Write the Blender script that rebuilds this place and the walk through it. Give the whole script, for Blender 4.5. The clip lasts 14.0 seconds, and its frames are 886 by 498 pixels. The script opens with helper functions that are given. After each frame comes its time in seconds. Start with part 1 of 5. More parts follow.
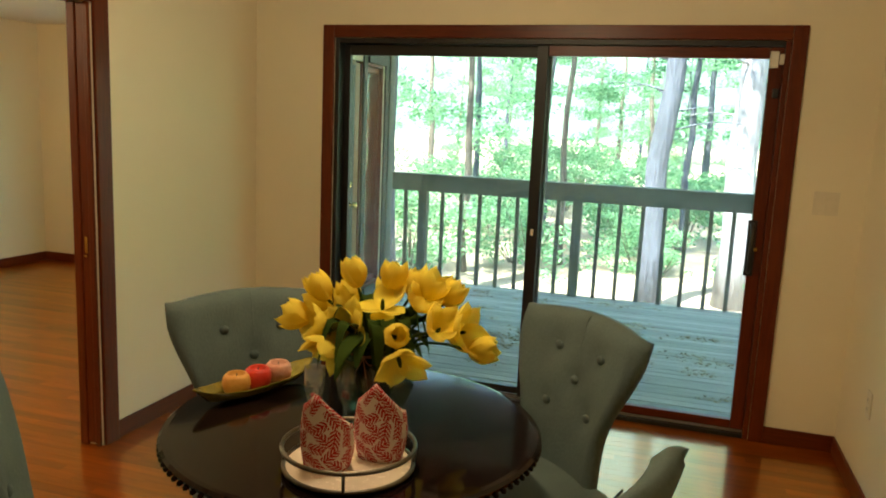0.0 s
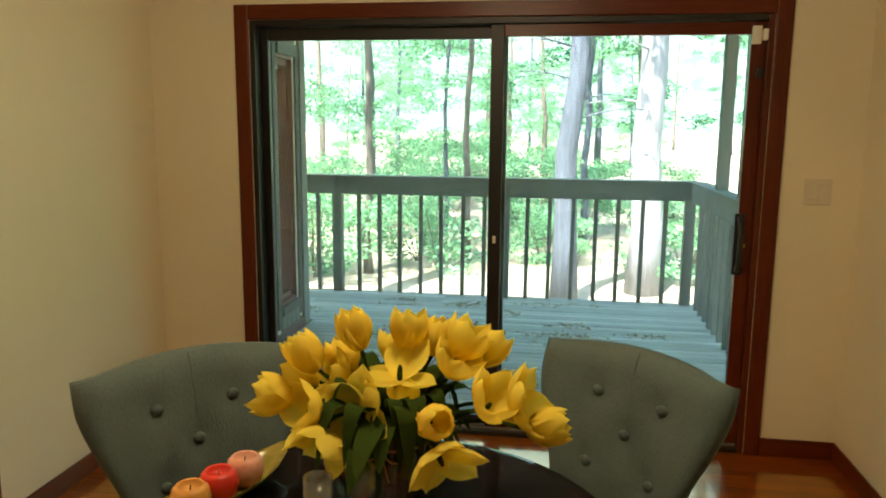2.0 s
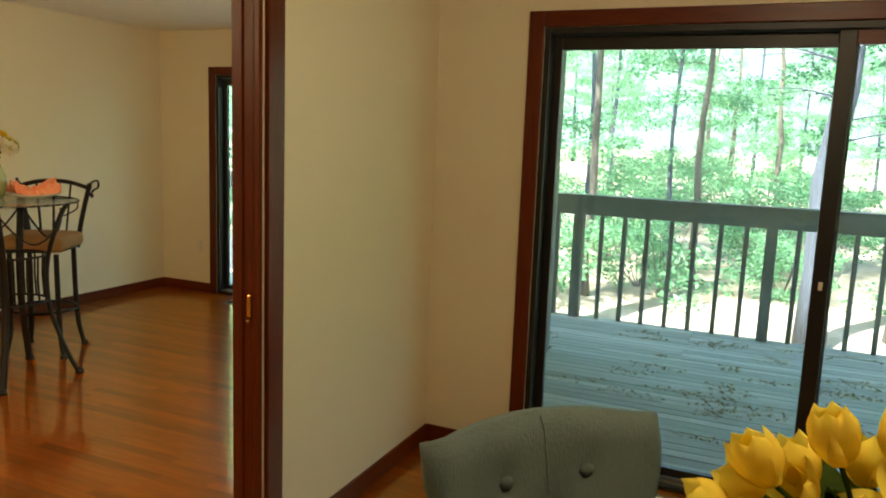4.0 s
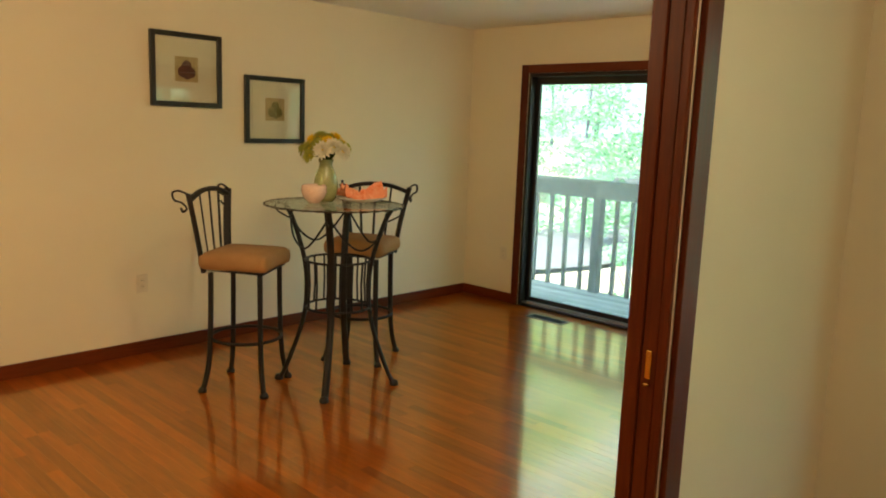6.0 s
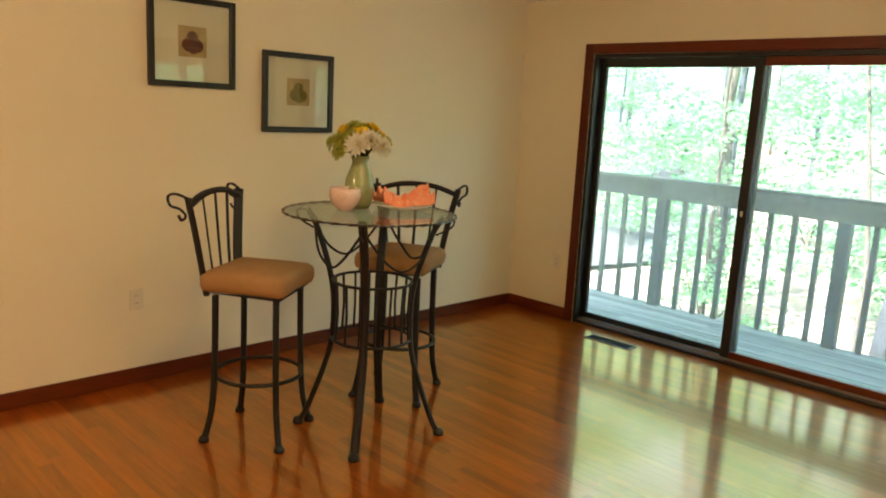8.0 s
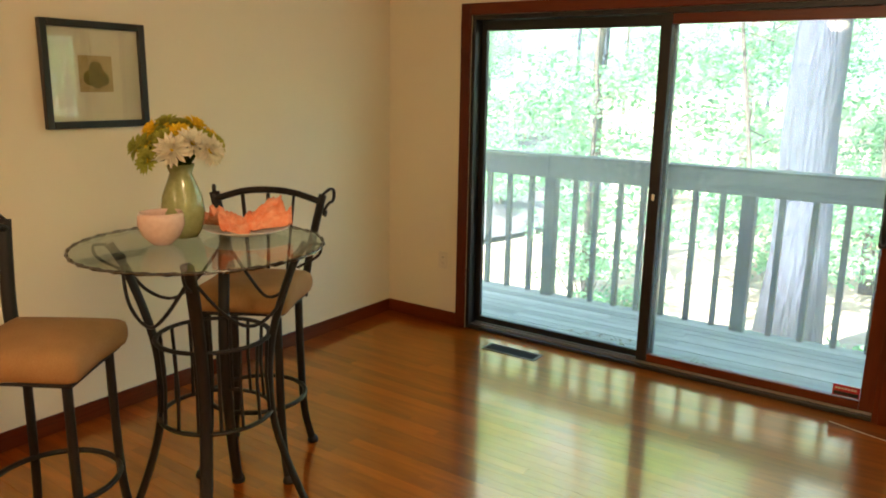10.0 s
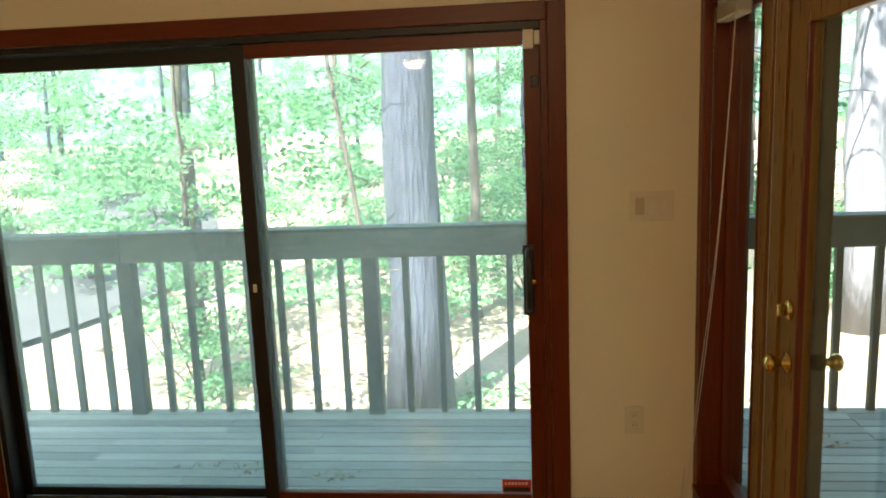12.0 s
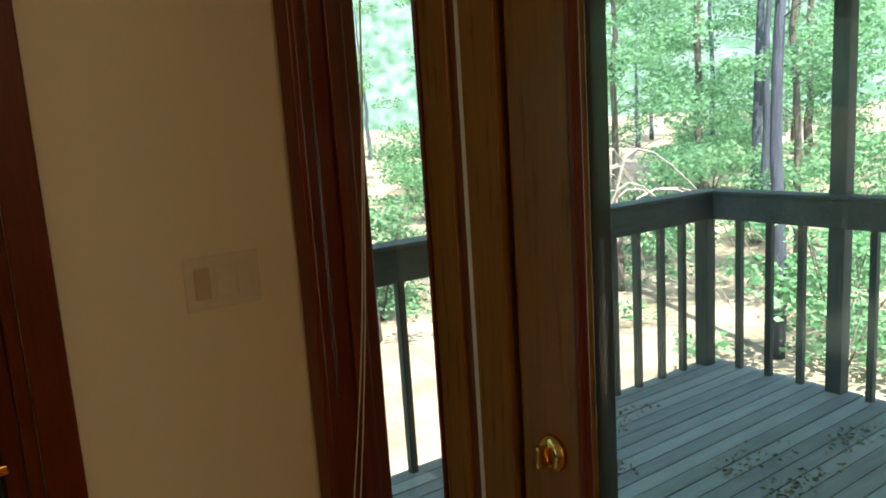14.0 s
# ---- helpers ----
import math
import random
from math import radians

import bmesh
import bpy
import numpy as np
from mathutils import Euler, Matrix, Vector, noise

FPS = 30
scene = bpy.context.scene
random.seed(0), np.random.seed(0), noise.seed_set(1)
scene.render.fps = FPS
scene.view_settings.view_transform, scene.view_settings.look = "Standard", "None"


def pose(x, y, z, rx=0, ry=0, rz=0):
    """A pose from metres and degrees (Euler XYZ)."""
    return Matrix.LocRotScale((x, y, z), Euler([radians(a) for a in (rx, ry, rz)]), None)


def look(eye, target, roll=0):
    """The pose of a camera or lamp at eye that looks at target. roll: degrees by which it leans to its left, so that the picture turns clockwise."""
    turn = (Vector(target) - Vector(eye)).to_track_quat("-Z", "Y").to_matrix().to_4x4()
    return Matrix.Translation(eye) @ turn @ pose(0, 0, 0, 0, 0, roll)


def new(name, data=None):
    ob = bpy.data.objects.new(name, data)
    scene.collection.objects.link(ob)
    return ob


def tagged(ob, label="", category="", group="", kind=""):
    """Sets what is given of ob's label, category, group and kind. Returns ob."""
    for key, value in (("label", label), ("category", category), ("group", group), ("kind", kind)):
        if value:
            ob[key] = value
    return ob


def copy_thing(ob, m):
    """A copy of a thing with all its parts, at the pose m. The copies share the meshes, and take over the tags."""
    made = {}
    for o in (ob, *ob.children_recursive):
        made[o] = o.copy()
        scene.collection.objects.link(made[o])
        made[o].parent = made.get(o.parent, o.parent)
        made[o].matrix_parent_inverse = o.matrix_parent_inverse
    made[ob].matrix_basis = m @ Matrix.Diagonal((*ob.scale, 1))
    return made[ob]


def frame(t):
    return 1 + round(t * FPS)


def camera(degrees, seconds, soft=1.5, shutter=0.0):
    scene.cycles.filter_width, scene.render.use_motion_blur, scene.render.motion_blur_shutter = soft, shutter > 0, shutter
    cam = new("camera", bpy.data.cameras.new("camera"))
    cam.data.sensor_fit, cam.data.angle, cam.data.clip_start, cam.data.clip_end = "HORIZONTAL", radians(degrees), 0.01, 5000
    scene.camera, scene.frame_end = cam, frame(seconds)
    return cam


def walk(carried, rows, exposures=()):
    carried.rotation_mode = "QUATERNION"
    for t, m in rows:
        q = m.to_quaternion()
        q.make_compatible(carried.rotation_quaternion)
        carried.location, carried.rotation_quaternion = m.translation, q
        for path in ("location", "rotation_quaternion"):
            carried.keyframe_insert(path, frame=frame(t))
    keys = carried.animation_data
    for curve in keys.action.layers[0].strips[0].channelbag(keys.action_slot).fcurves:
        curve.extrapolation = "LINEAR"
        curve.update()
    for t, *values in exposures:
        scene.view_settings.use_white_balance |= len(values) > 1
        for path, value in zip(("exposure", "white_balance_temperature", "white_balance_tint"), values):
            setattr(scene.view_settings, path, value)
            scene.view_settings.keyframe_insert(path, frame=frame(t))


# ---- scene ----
cam = camera(61.2, 14.0, 1.9)
PATH = [
    (0, (2.045, -4.087, 1.556), (1.461, -2.201, 1.238), 2.5),
    (0.5, (1.939, -3.952, 1.55), (1.379, -2.064, 1.202), 3.3),
    (1, (1.801, -3.823, 1.558), (1.352, -1.901, 1.231), 1.5),
    (1.5, (1.69, -3.722, 1.553), (1.31, -1.783, 1.246), 2.0),
    (2, (1.589, -3.593, 1.55), (1.29, -1.642, 1.225), 0.5),
    (2.5, (1.497, -3.51, 1.554), (1.203, -1.559, 1.223), 1.3),
    (3, (1.355, -3.444, 1.559), (0.967, -1.507, 1.242), 0.4),
    (3.5, (1.2, -3.39, 1.556), (0.656, -1.491, 1.242), 0.8),
    (4, (1.078, -3.352, 1.551), (0.285, -1.541, 1.253), 2.2),
    (4.2, (1.041, -3.332, 1.55), (0.136, -1.574, 1.248), 1.5),
    (6.5, (0.187, -2.947, 1.536), (-1.207, -1.55, 1.213), 3.1),
    (7, (0.013, -2.825, 1.551), (-1.393, -1.44, 1.224), 3.5),
    (9.5, (-0.882, -2.092, 1.571), (-2.158, -0.621, 1.113), 1.8),
    (10, (-1.014, -1.906, 1.607), (-2.129, -0.303, 1.175), 1.0),
    (10.5, (-1.15, -1.668, 1.619), (-2.085, 0.048, 1.191), 0.8),
    (11, (-1.187, -1.374, 1.644), (-1.957, 0.419, 1.207), -0.3),
    (11.5, (-1.166, -1.093, 1.592), (-1.678, 0.808, 1.236), -0.6),
    (12, (-1.334, -0.798, 1.657), (-1.531, 1.164, 1.323), -2.3),
    (12.5, (-1.337, -0.425, 1.669), (-1.384, 1.549, 1.353), -1.8),
    (13, (-1.317, -0.103, 1.663), (-1.068, 1.836, 1.242), -2.6),
    (13.5, (-1.415, 0.259, 1.671), (-0.636, 2.069, 1.326), -3.0),
    (14, (-1.322, 0.561, 1.617), (-0.203, 2.183, 1.278), -3.7),
]

def rows_of(path):
    return [(t, look(eye, target, roll)) for t, eye, target, roll in path]


EXPOSURES = [(0.0, 3.4, 6500, 6), (4.0, 3.2, 6500, 7), (7.0, 3.45, 6500, 11), (9.5, 3.5, 6500, 17), (10.0, 3.5, 6500, 17), (11.0, 3.35, 6500, 15), (12.0, 2.95, 6500, 12), (13.0, 2.7, 6500, 14), (13.5, 2.42, 6500, 14), (14.0, 2.15, 6500, 14)]
walk(cam, rows_of(PATH), EXPOSURES)

# ---- world, sun and lamps ----
world = bpy.data.worlds.new("sky")
scene.world = world
world.use_nodes = True
wn = world.node_tree.nodes
sky = wn.new("ShaderNodeTexSky")
sky.sky_type = "NISHITA"
sky.sun_disc = False
sky.sun_elevation = radians(58)
sky.sun_rotation = radians(205)
world.node_tree.links.new(sky.outputs[0], wn["Background"].inputs[0])
wn["Background"].inputs[1].default_value = 0.15

sun = new("sun", bpy.data.lights.new("sun", "SUN"))
sun.data.energy, sun.data.angle, sun.data.color = 5.0, radians(0.6), (1.0, 0.95, 0.86)
sun.matrix_world = look((-6, -13, 24), (0, 0, 0))


def lamp(name, place, watts, radius, color):
    ob = new(name, bpy.data.lights.new(name, "POINT"))
    ob.data.energy, ob.data.shadow_soft_size, ob.data.color = watts, radius, color
    ob.location = place
    return ob


WARM = (1.0, 0.74, 0.42)
AMBERISH = (1.0, 0.63, 0.29)
lamp("dining_bulb", (1.25, -2.2, 2.335), 1.8, 0.05, WARM)
lamp("living_bulb_and_fill", (-2.5, -3.9, 2.335), 3.9, 0.05, AMBERISH)
# unseen fill lamp, added to brighten the bar table and west wall
lamp("living_bulb_and_fill", (-1.45, -1.1, 2.335), 1.7, 0.05, AMBERISH)


# ---- materials ----
def surface(name, one, two, scale=4.0, rough=0.6, metal=0.0, bump=0.1, stretch=(1, 1, 1), fine=60.0, vary=0.0, spread=0.1, coat=0.0, emit=None, depth=0.004, tint=None):
    """A principled material whose colour drifts between two tones at two sizes, with fine relief."""
    m = bpy.data.materials.new(name)
    m.use_nodes = True
    n, l = m.node_tree.nodes, m.node_tree.links
    p = n["Principled BSDF"]
    tc, mp = n.new("ShaderNodeTexCoord"), n.new("ShaderNodeMapping")
    mp.inputs["Scale"].default_value = stretch
    l.new(tc.outputs["Object"], mp.inputs["Vector"])
    vec = mp.outputs["Vector"]
    if vary:
        info, add = n.new("ShaderNodeObjectInfo"), n.new("ShaderNodeVectorMath")
        mul = n.new("ShaderNodeMath")
        mul.operation = "MULTIPLY"
        mul.inputs[1].default_value = 37.0
        l.new(info.outputs["Random"], mul.inputs[0])
        l.new(vec, add.inputs[0])
        l.new(mul.outputs[0], add.inputs[1])
        vec = add.outputs[0]
    big, small = n.new("ShaderNodeTexNoise"), n.new("ShaderNodeTexNoise")
    big.inputs["Scale"].default_value, big.inputs["Detail"].default_value = scale, 4
    small.inputs["Scale"].default_value, small.inputs["Detail"].default_value = fine, 5
    l.new(vec, big.inputs["Vector"])
    l.new(vec, small.inputs["Vector"])
    mixf = n.new("ShaderNodeMix")
    mixf.inputs["Factor"].default_value = 0.4
    l.new(big.outputs["Fac"], mixf.inputs["A"])
    l.new(small.outputs["Fac"], mixf.inputs["B"])
    fac = mixf.outputs["Result"]
    if vary:
        sh = n.new("ShaderNodeMath")
        sh.operation = "MULTIPLY_ADD"
        sh.inputs[1].default_value = vary
        l.new(info.outputs["Random"], sh.inputs[0])
        l.new(fac, sh.inputs[2])
        sub = n.new("ShaderNodeMath")
        sub.operation = "SUBTRACT"
        sub.inputs[1].default_value = vary / 2
        l.new(sh.outputs[0], sub.inputs[0])
        fac = sub.outputs[0]
    ramp = n.new("ShaderNodeValToRGB")
    ramp.color_ramp.elements[0].position, ramp.color_ramp.elements[1].position = 0.32, 0.68
    ramp.color_ramp.elements[0].color, ramp.color_ramp.elements[1].color = (*one, 1), (*two, 1)
    l.new(fac, ramp.inputs[0])
    l.new(ramp.outputs[0], p.inputs["Base Color"])
    rr = n.new("ShaderNodeMapRange")
    rr.inputs["To Min"].default_value, rr.inputs["To Max"].default_value = max(0.02, rough - spread), min(1, rough + spread)
    l.new(small.outputs["Fac"], rr.inputs["Value"])
    l.new(rr.outputs[0], p.inputs["Roughness"])
    p.inputs["Metallic"].default_value = metal
    p.inputs["Coat Weight"].default_value = coat
    p.inputs["Coat Roughness"].default_value = 0.08
    if bump:
        b = n.new("ShaderNodeBump")
        b.inputs["Strength"].default_value, b.inputs["Distance"].default_value = bump, depth
        l.new(small.outputs["Fac"], b.inputs["Height"])
        l.new(b.outputs[0], p.inputs["Normal"])
    if tint:
        p.inputs["Specular Tint"].default_value = (*tint, 1)
        p.inputs["IOR"].default_value = 1.75
        p.inputs["Specular IOR Level"].default_value = 1.0
    if emit:
        p.inputs["Emission Color"].default_value = (*emit[0], 1)
        p.inputs["Emission Strength"].default_value = emit[1]
    return m


def glass(name, tint=(0.94, 0.98, 0.96), veil=0.0, ior=1.5, edge=4.0):
    """Thin clear glass: what passes, plus a Fresnel gloss; the optional pale film paints in haze, besides any dirt."""
    m = bpy.data.materials.new(name)
    m.use_nodes = True
    n, l = m.node_tree.nodes, m.node_tree.links
    n.remove(n["Principled BSDF"])
    out = n["Material Output"]
    tr, gl, mx = n.new("ShaderNodeBsdfTransparent"), n.new("ShaderNodeBsdfGlossy"), n.new("ShaderNodeMixShader")
    lw, pw, fr = n.new("ShaderNodeLayerWeight"), n.new("ShaderNodeMath"), n.new("ShaderNodeMath")
    pw.operation, fr.operation = "POWER", "MULTIPLY_ADD"
    lw.inputs["Blend"].default_value = 0.5
    pw.inputs[1].default_value = edge
    fr.inputs[1].default_value, fr.inputs[2].default_value = 0.55, 0.022 * (ior / 1.5)
    l.new(lw.outputs["Facing"], pw.inputs[0])
    l.new(pw.outputs[0], fr.inputs[0])
    tr.inputs[0].default_value = (*tint, 1)
    gl.inputs["Roughness"].default_value = 0.0
    l.new(fr.outputs[0], mx.inputs[0])
    l.new(tr.outputs[0], mx.inputs[1])
    l.new(gl.outputs[0], mx.inputs[2])
    last = mx
    if veil:
        df, m2, ns, mr = n.new("ShaderNodeBsdfTranslucent"), n.new("ShaderNodeMixShader"), n.new("ShaderNodeTexNoise"), n.new("ShaderNodeMapRange")
        tc = n.new("ShaderNodeTexCoord")
        l.new(tc.outputs["Object"], ns.inputs["Vector"])
        ns.inputs["Scale"].default_value = 3.0
        mr.inputs["To Min"].default_value, mr.inputs["To Max"].default_value = veil * 0.5, veil * 1.5
        l.new(ns.outputs["Fac"], mr.inputs["Value"])
        df.inputs[0].default_value = (0.85, 0.9, 0.88, 1)
        l.new(mr.outputs[0], m2.inputs[0])
        l.new(mx.outputs[0], m2.inputs[1])
        l.new(df.outputs[0], m2.inputs[2])
        last = m2
    l.new(last.outputs[0], out.inputs[0])
    return m


def leafy(name, one, two, light=0.5, scale=0.5):
    """Leaves and petals: diffuse and translucent, drifting between two tones."""
    m = bpy.data.materials.new(name)
    m.use_nodes = True
    n, l = m.node_tree.nodes, m.node_tree.links
    n.remove(n["Principled BSDF"])
    out = n["Material Output"]
    geo, ramp = n.new("ShaderNodeNewGeometry"), n.new("ShaderNodeValToRGB")
    ramp.color_ramp.elements[0].color, ramp.color_ramp.elements[1].color = (*one, 1), (*two, 1)
    l.new(geo.outputs["Random Per Island"], ramp.inputs[0])
    d, t, mx = n.new("ShaderNodeBsdfDiffuse"), n.new("ShaderNodeBsdfTranslucent"), n.new("ShaderNodeMixShader")
    mx.inputs[0].default_value = light
    l.new(ramp.outputs[0], d.inputs[0])
    l.new(ramp.outputs[0], t.inputs[0])
    l.new(d.outputs[0], mx.inputs[1])
    l.new(t.outputs[0], mx.inputs[2])
    l.new(mx.outputs[0], out.inputs[0])
    return m


PAINT = surface("wall_paint", (0.75, 0.68, 0.50), (0.80, 0.73, 0.55), 1.2, 0.75, bump=0.06, fine=180)
CEIL = surface("ceiling_paint", (0.80, 0.77, 0.69), (0.84, 0.81, 0.73), 1.5, 0.85, bump=0.2, fine=120)
TRIM = surface("stained_pine", (0.066, 0.0092, 0.0018), (0.165, 0.028, 0.004), 3.0, 0.36, bump=0.08, stretch=(1, 1, 0.08), fine=90)
TRIM_X = surface("stained_pine_lengthwise", (0.066, 0.0092, 0.0018), (0.165, 0.028, 0.004), 3.0, 0.36, bump=0.08, stretch=(0.08, 1, 1), fine=90)
TRIM_Y = surface("stained_pine_board", (0.066, 0.0092, 0.0018), (0.165, 0.028, 0.004), 3.0, 0.36, bump=0.08, stretch=(1, 0.08, 1), fine=90)
HONEY = surface("varnished_pine", (0.14, 0.056, 0.005), (0.28, 0.115, 0.011), 3.0, 0.30, bump=0.06, stretch=(1, 1, 0.08), fine=80)
OAK = surface("oak_strip", (0.17, 0.026, 0.001), (0.38, 0.078, 0.003), 2.0, 0.295, bump=0.0, stretch=(0.12, 1, 1), fine=40, vary=0.17, spread=0.012, coat=0.2, tint=(1.0, 0.78, 0.24))
def varnish(m, coats):
    """An amber varnish that tints what it mirrors: a worn lobe under a polished one."""
    n, l = m.node_tree.nodes, m.node_tree.links
    below = n["Principled BSDF"].outputs[0]
    for share, color, rough in coats:
        g, mx = n.new("ShaderNodeBsdfGlossy"), n.new("ShaderNodeMixShader")
        g.inputs["Color"].default_value = (*color, 1)
        g.inputs["Roughness"].default_value = rough
        mx.inputs[0].default_value = share
        l.new(below, mx.inputs[1])
        l.new(g.outputs[0], mx.inputs[2])
        below = mx.outputs[0]
    l.new(below, n["Material Output"].inputs[0])
    n["Principled BSDF"].inputs["Specular IOR Level"].default_value = 0.2
    n["Principled BSDF"].inputs["IOR"].default_value = 1.5


varnish(OAK, ((0.14, (1.0, 0.62, 0.15), 0.25), (0.20, (1.0, 0.75, 0.34), 0.10)))
for wood in (TRIM, TRIM_X, TRIM_Y, HONEY):
    wood.node_tree.nodes["Principled BSDF"].inputs["Specular IOR Level"].default_value = 0.28
SEAM = surface("floor_seam", (0.035, 0.012, 0.005), (0.06, 0.02, 0.008), 4, 0.5)
BRONZE = surface("dark_bronze_frame", (0.008, 0.007, 0.006), (0.015, 0.013, 0.011), 6, 0.45, metal=0.1, bump=0.03)
BLACKISH = surface("black_plastic", (0.010, 0.010, 0.010), (0.018, 0.017, 0.016), 8, 0.4, bump=0.02)
BRASS = surface("polished_brass", (0.72, 0.50, 0.14), (0.85, 0.62, 0.22), 8, 0.16, metal=1.0, bump=0.02, spread=0.06)
ALU = surface("mill_aluminium", (0.45, 0.44, 0.42), (0.6, 0.58, 0.55), 8, 0.38, metal=0.9, bump=0.03)
WHITE = surface("white_plastic", (0.72, 0.69, 0.60), (0.78, 0.75, 0.66), 8, 0.45, bump=0.01)
IVORY = surface("ivory_plate", (0.66, 0.60, 0.46), (0.72, 0.66, 0.52), 8, 0.4, bump=0.01)
CORD = surface("cotton_cord", (0.66, 0.62, 0.52), (0.76, 0.72, 0.62), 30, 0.8, bump=0.05)
TWIST = surface("twisted_metal", (0.02, 0.018, 0.016), (0.20, 0.19, 0.17), 8, 0.25, metal=0.9, bump=0.1)
RED = surface("red_sticker", (0.55, 0.02, 0.03), (0.62, 0.03, 0.04), 10, 0.5, bump=0)
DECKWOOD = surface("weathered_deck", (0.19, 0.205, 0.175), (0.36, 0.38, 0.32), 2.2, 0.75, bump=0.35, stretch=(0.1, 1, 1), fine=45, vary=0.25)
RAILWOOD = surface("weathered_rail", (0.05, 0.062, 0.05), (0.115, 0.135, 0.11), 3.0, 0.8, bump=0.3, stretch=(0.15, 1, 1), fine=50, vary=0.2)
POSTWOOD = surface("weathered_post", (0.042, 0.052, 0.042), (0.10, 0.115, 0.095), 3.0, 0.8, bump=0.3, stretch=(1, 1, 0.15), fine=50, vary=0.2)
SIDING = surface("grey_siding", (0.085, 0.10, 0.085), (0.15, 0.17, 0.145), 2.5, 0.8, bump=0.3, stretch=(1, 1, 0.1), fine=60)
DARKGREY = surface("dark_grey_paint", (0.022, 0.026, 0.02), (0.04, 0.045, 0.036), 4, 0.6, bump=0.1)
VENTBLACK = surface("matt_black_vent", (0.004, 0.004, 0.003), (0.009, 0.008, 0.007), 8, 0.9, bump=0.05)
VENTRIM = surface("worn_vent_rim", (0.16, 0.14, 0.11), (0.28, 0.25, 0.20), 10, 0.55, metal=0.5, bump=0.05)
ALMOND = surface("almond_plastic", (0.50, 0.41, 0.27), (0.56, 0.46, 0.31), 8, 0.45, bump=0.01)
ROOFING = surface("roof_shingle", (0.04, 0.04, 0.042), (0.08, 0.08, 0.08), 3, 0.9, bump=0.5)
PANE = glass("clear_pane")
# dirt on the living room panes, thickened to put glare haze into them
HAZY = glass("dusty_hazed_pane", veil=0.10)
# dining panes: a thin pale film painted in for lens glare
LIGHTHAZE = glass("lightly_hazed_pane", veil=0.045)
GLAZING = glass("picture_glass", (0.95, 0.97, 0.96), ior=4.0)
# flute glass carries a pale film in place of its bright glints
TUMBLER = glass("drinking_glass", (0.78, 0.81, 0.79), veil=0.07, ior=9, edge=1.6)
SMOKE = glass("grey_green_glass", (0.60, 0.66, 0.60), ior=5.0)
TOPGLASS = glass("table_glass", (0.86, 0.93, 0.89), ior=5)
LINEN = surface("grey_linen", (0.074, 0.106, 0.100), (0.122, 0.160, 0.150), 5.0, 0.92, bump=0.5, fine=220, stretch=(1, 1, 0.35))
DARKWOOD = surface("espresso_wood", (0.006, 0.003, 0.0025), (0.016, 0.008, 0.006), 3.0, 0.09, bump=0.0, stretch=(0.2, 1, 1), fine=60, spread=0.02)
DARKWOOD.node_tree.nodes["Principled BSDF"].inputs["Specular IOR Level"].default_value = 0.24
IRON = surface("dark_iron", (0.004, 0.003, 0.0025), (0.011, 0.008, 0.006), 8, 0.55, metal=0.15, bump=0.25, fine=120)
SUEDE = surface("tan_suede", (0.30, 0.16, 0.06), (0.42, 0.24, 0.10), 5, 0.95, bump=0.4, fine=200)
PEARL = surface("pearly_pink_glaze", (0.62, 0.42, 0.34), (0.78, 0.60, 0.52), 4, 0.18, bump=0.03, coat=0.5)
CELADON = surface("celadon_glaze", (0.23, 0.27, 0.10), (0.36, 0.39, 0.18), 5, 0.2, bump=0.05, coat=0.4)
CHINA = surface("white_china", (0.78, 0.76, 0.72), (0.84, 0.82, 0.78), 6, 0.2, bump=0.01)
CORAL = surface("coral_cloth", (0.84, 0.20, 0.07), (0.92, 0.46, 0.28), 26, 0.9, bump=0.3, fine=90)
OLIVE = surface("olive_glaze", (0.17, 0.14, 0.018), (0.32, 0.26, 0.045), 6, 0.22, bump=0.05, coat=0.4)
AMBER = surface("amber_wax", (0.62, 0.25, 0.03), (0.78, 0.42, 0.10), 18, 0.45, bump=0.1)
SCARLET = surface("red_wax", (0.62, 0.02, 0.012), (0.78, 0.06, 0.03), 12, 0.4, bump=0.05)
ROSE = surface("rose_wax", (0.60, 0.24, 0.16), (0.76, 0.44, 0.32), 16, 0.45, bump=0.1)
PEWTER = surface("dark_pewter", (0.10, 0.085, 0.065), (0.18, 0.155, 0.12), 8, 0.35, metal=0.9, bump=0.06)
TRAYBASE = surface("cream_tray_base", (0.66, 0.55, 0.44), (0.75, 0.64, 0.53), 6, 0.25, bump=0.02)
FRAMEBLACK = surface("black_frame", (0.008, 0.007, 0.006), (0.016, 0.014, 0.012), 6, 0.35, bump=0.04)
MATBOARD = surface("cream_mat", (0.70, 0.64, 0.48), (0.76, 0.70, 0.54), 3, 0.8, bump=0.02)
PRINTBG = surface("aged_print", (0.40, 0.29, 0.12), (0.52, 0.40, 0.19), 12, 0.7, bump=0.02)
PLUM = surface("dark_fruit_print", (0.06, 0.02, 0.02), (0.16, 0.05, 0.035), 18, 0.7, bump=0)
PEAR = surface("green_fruit_print", (0.11, 0.10, 0.02), (0.26, 0.22, 0.06), 18, 0.7, bump=0)
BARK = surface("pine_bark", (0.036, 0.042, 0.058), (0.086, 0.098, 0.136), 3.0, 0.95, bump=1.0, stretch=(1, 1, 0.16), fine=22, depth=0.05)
# paler copy of the pine bark, sunlight put into its colour
BARKSUNLIT = surface("painted_sunlit_bark", (0.14, 0.14, 0.155), (0.28, 0.28, 0.31), 3.0, 0.95, bump=0.8, stretch=(1, 1, 0.16), fine=22, depth=0.04)
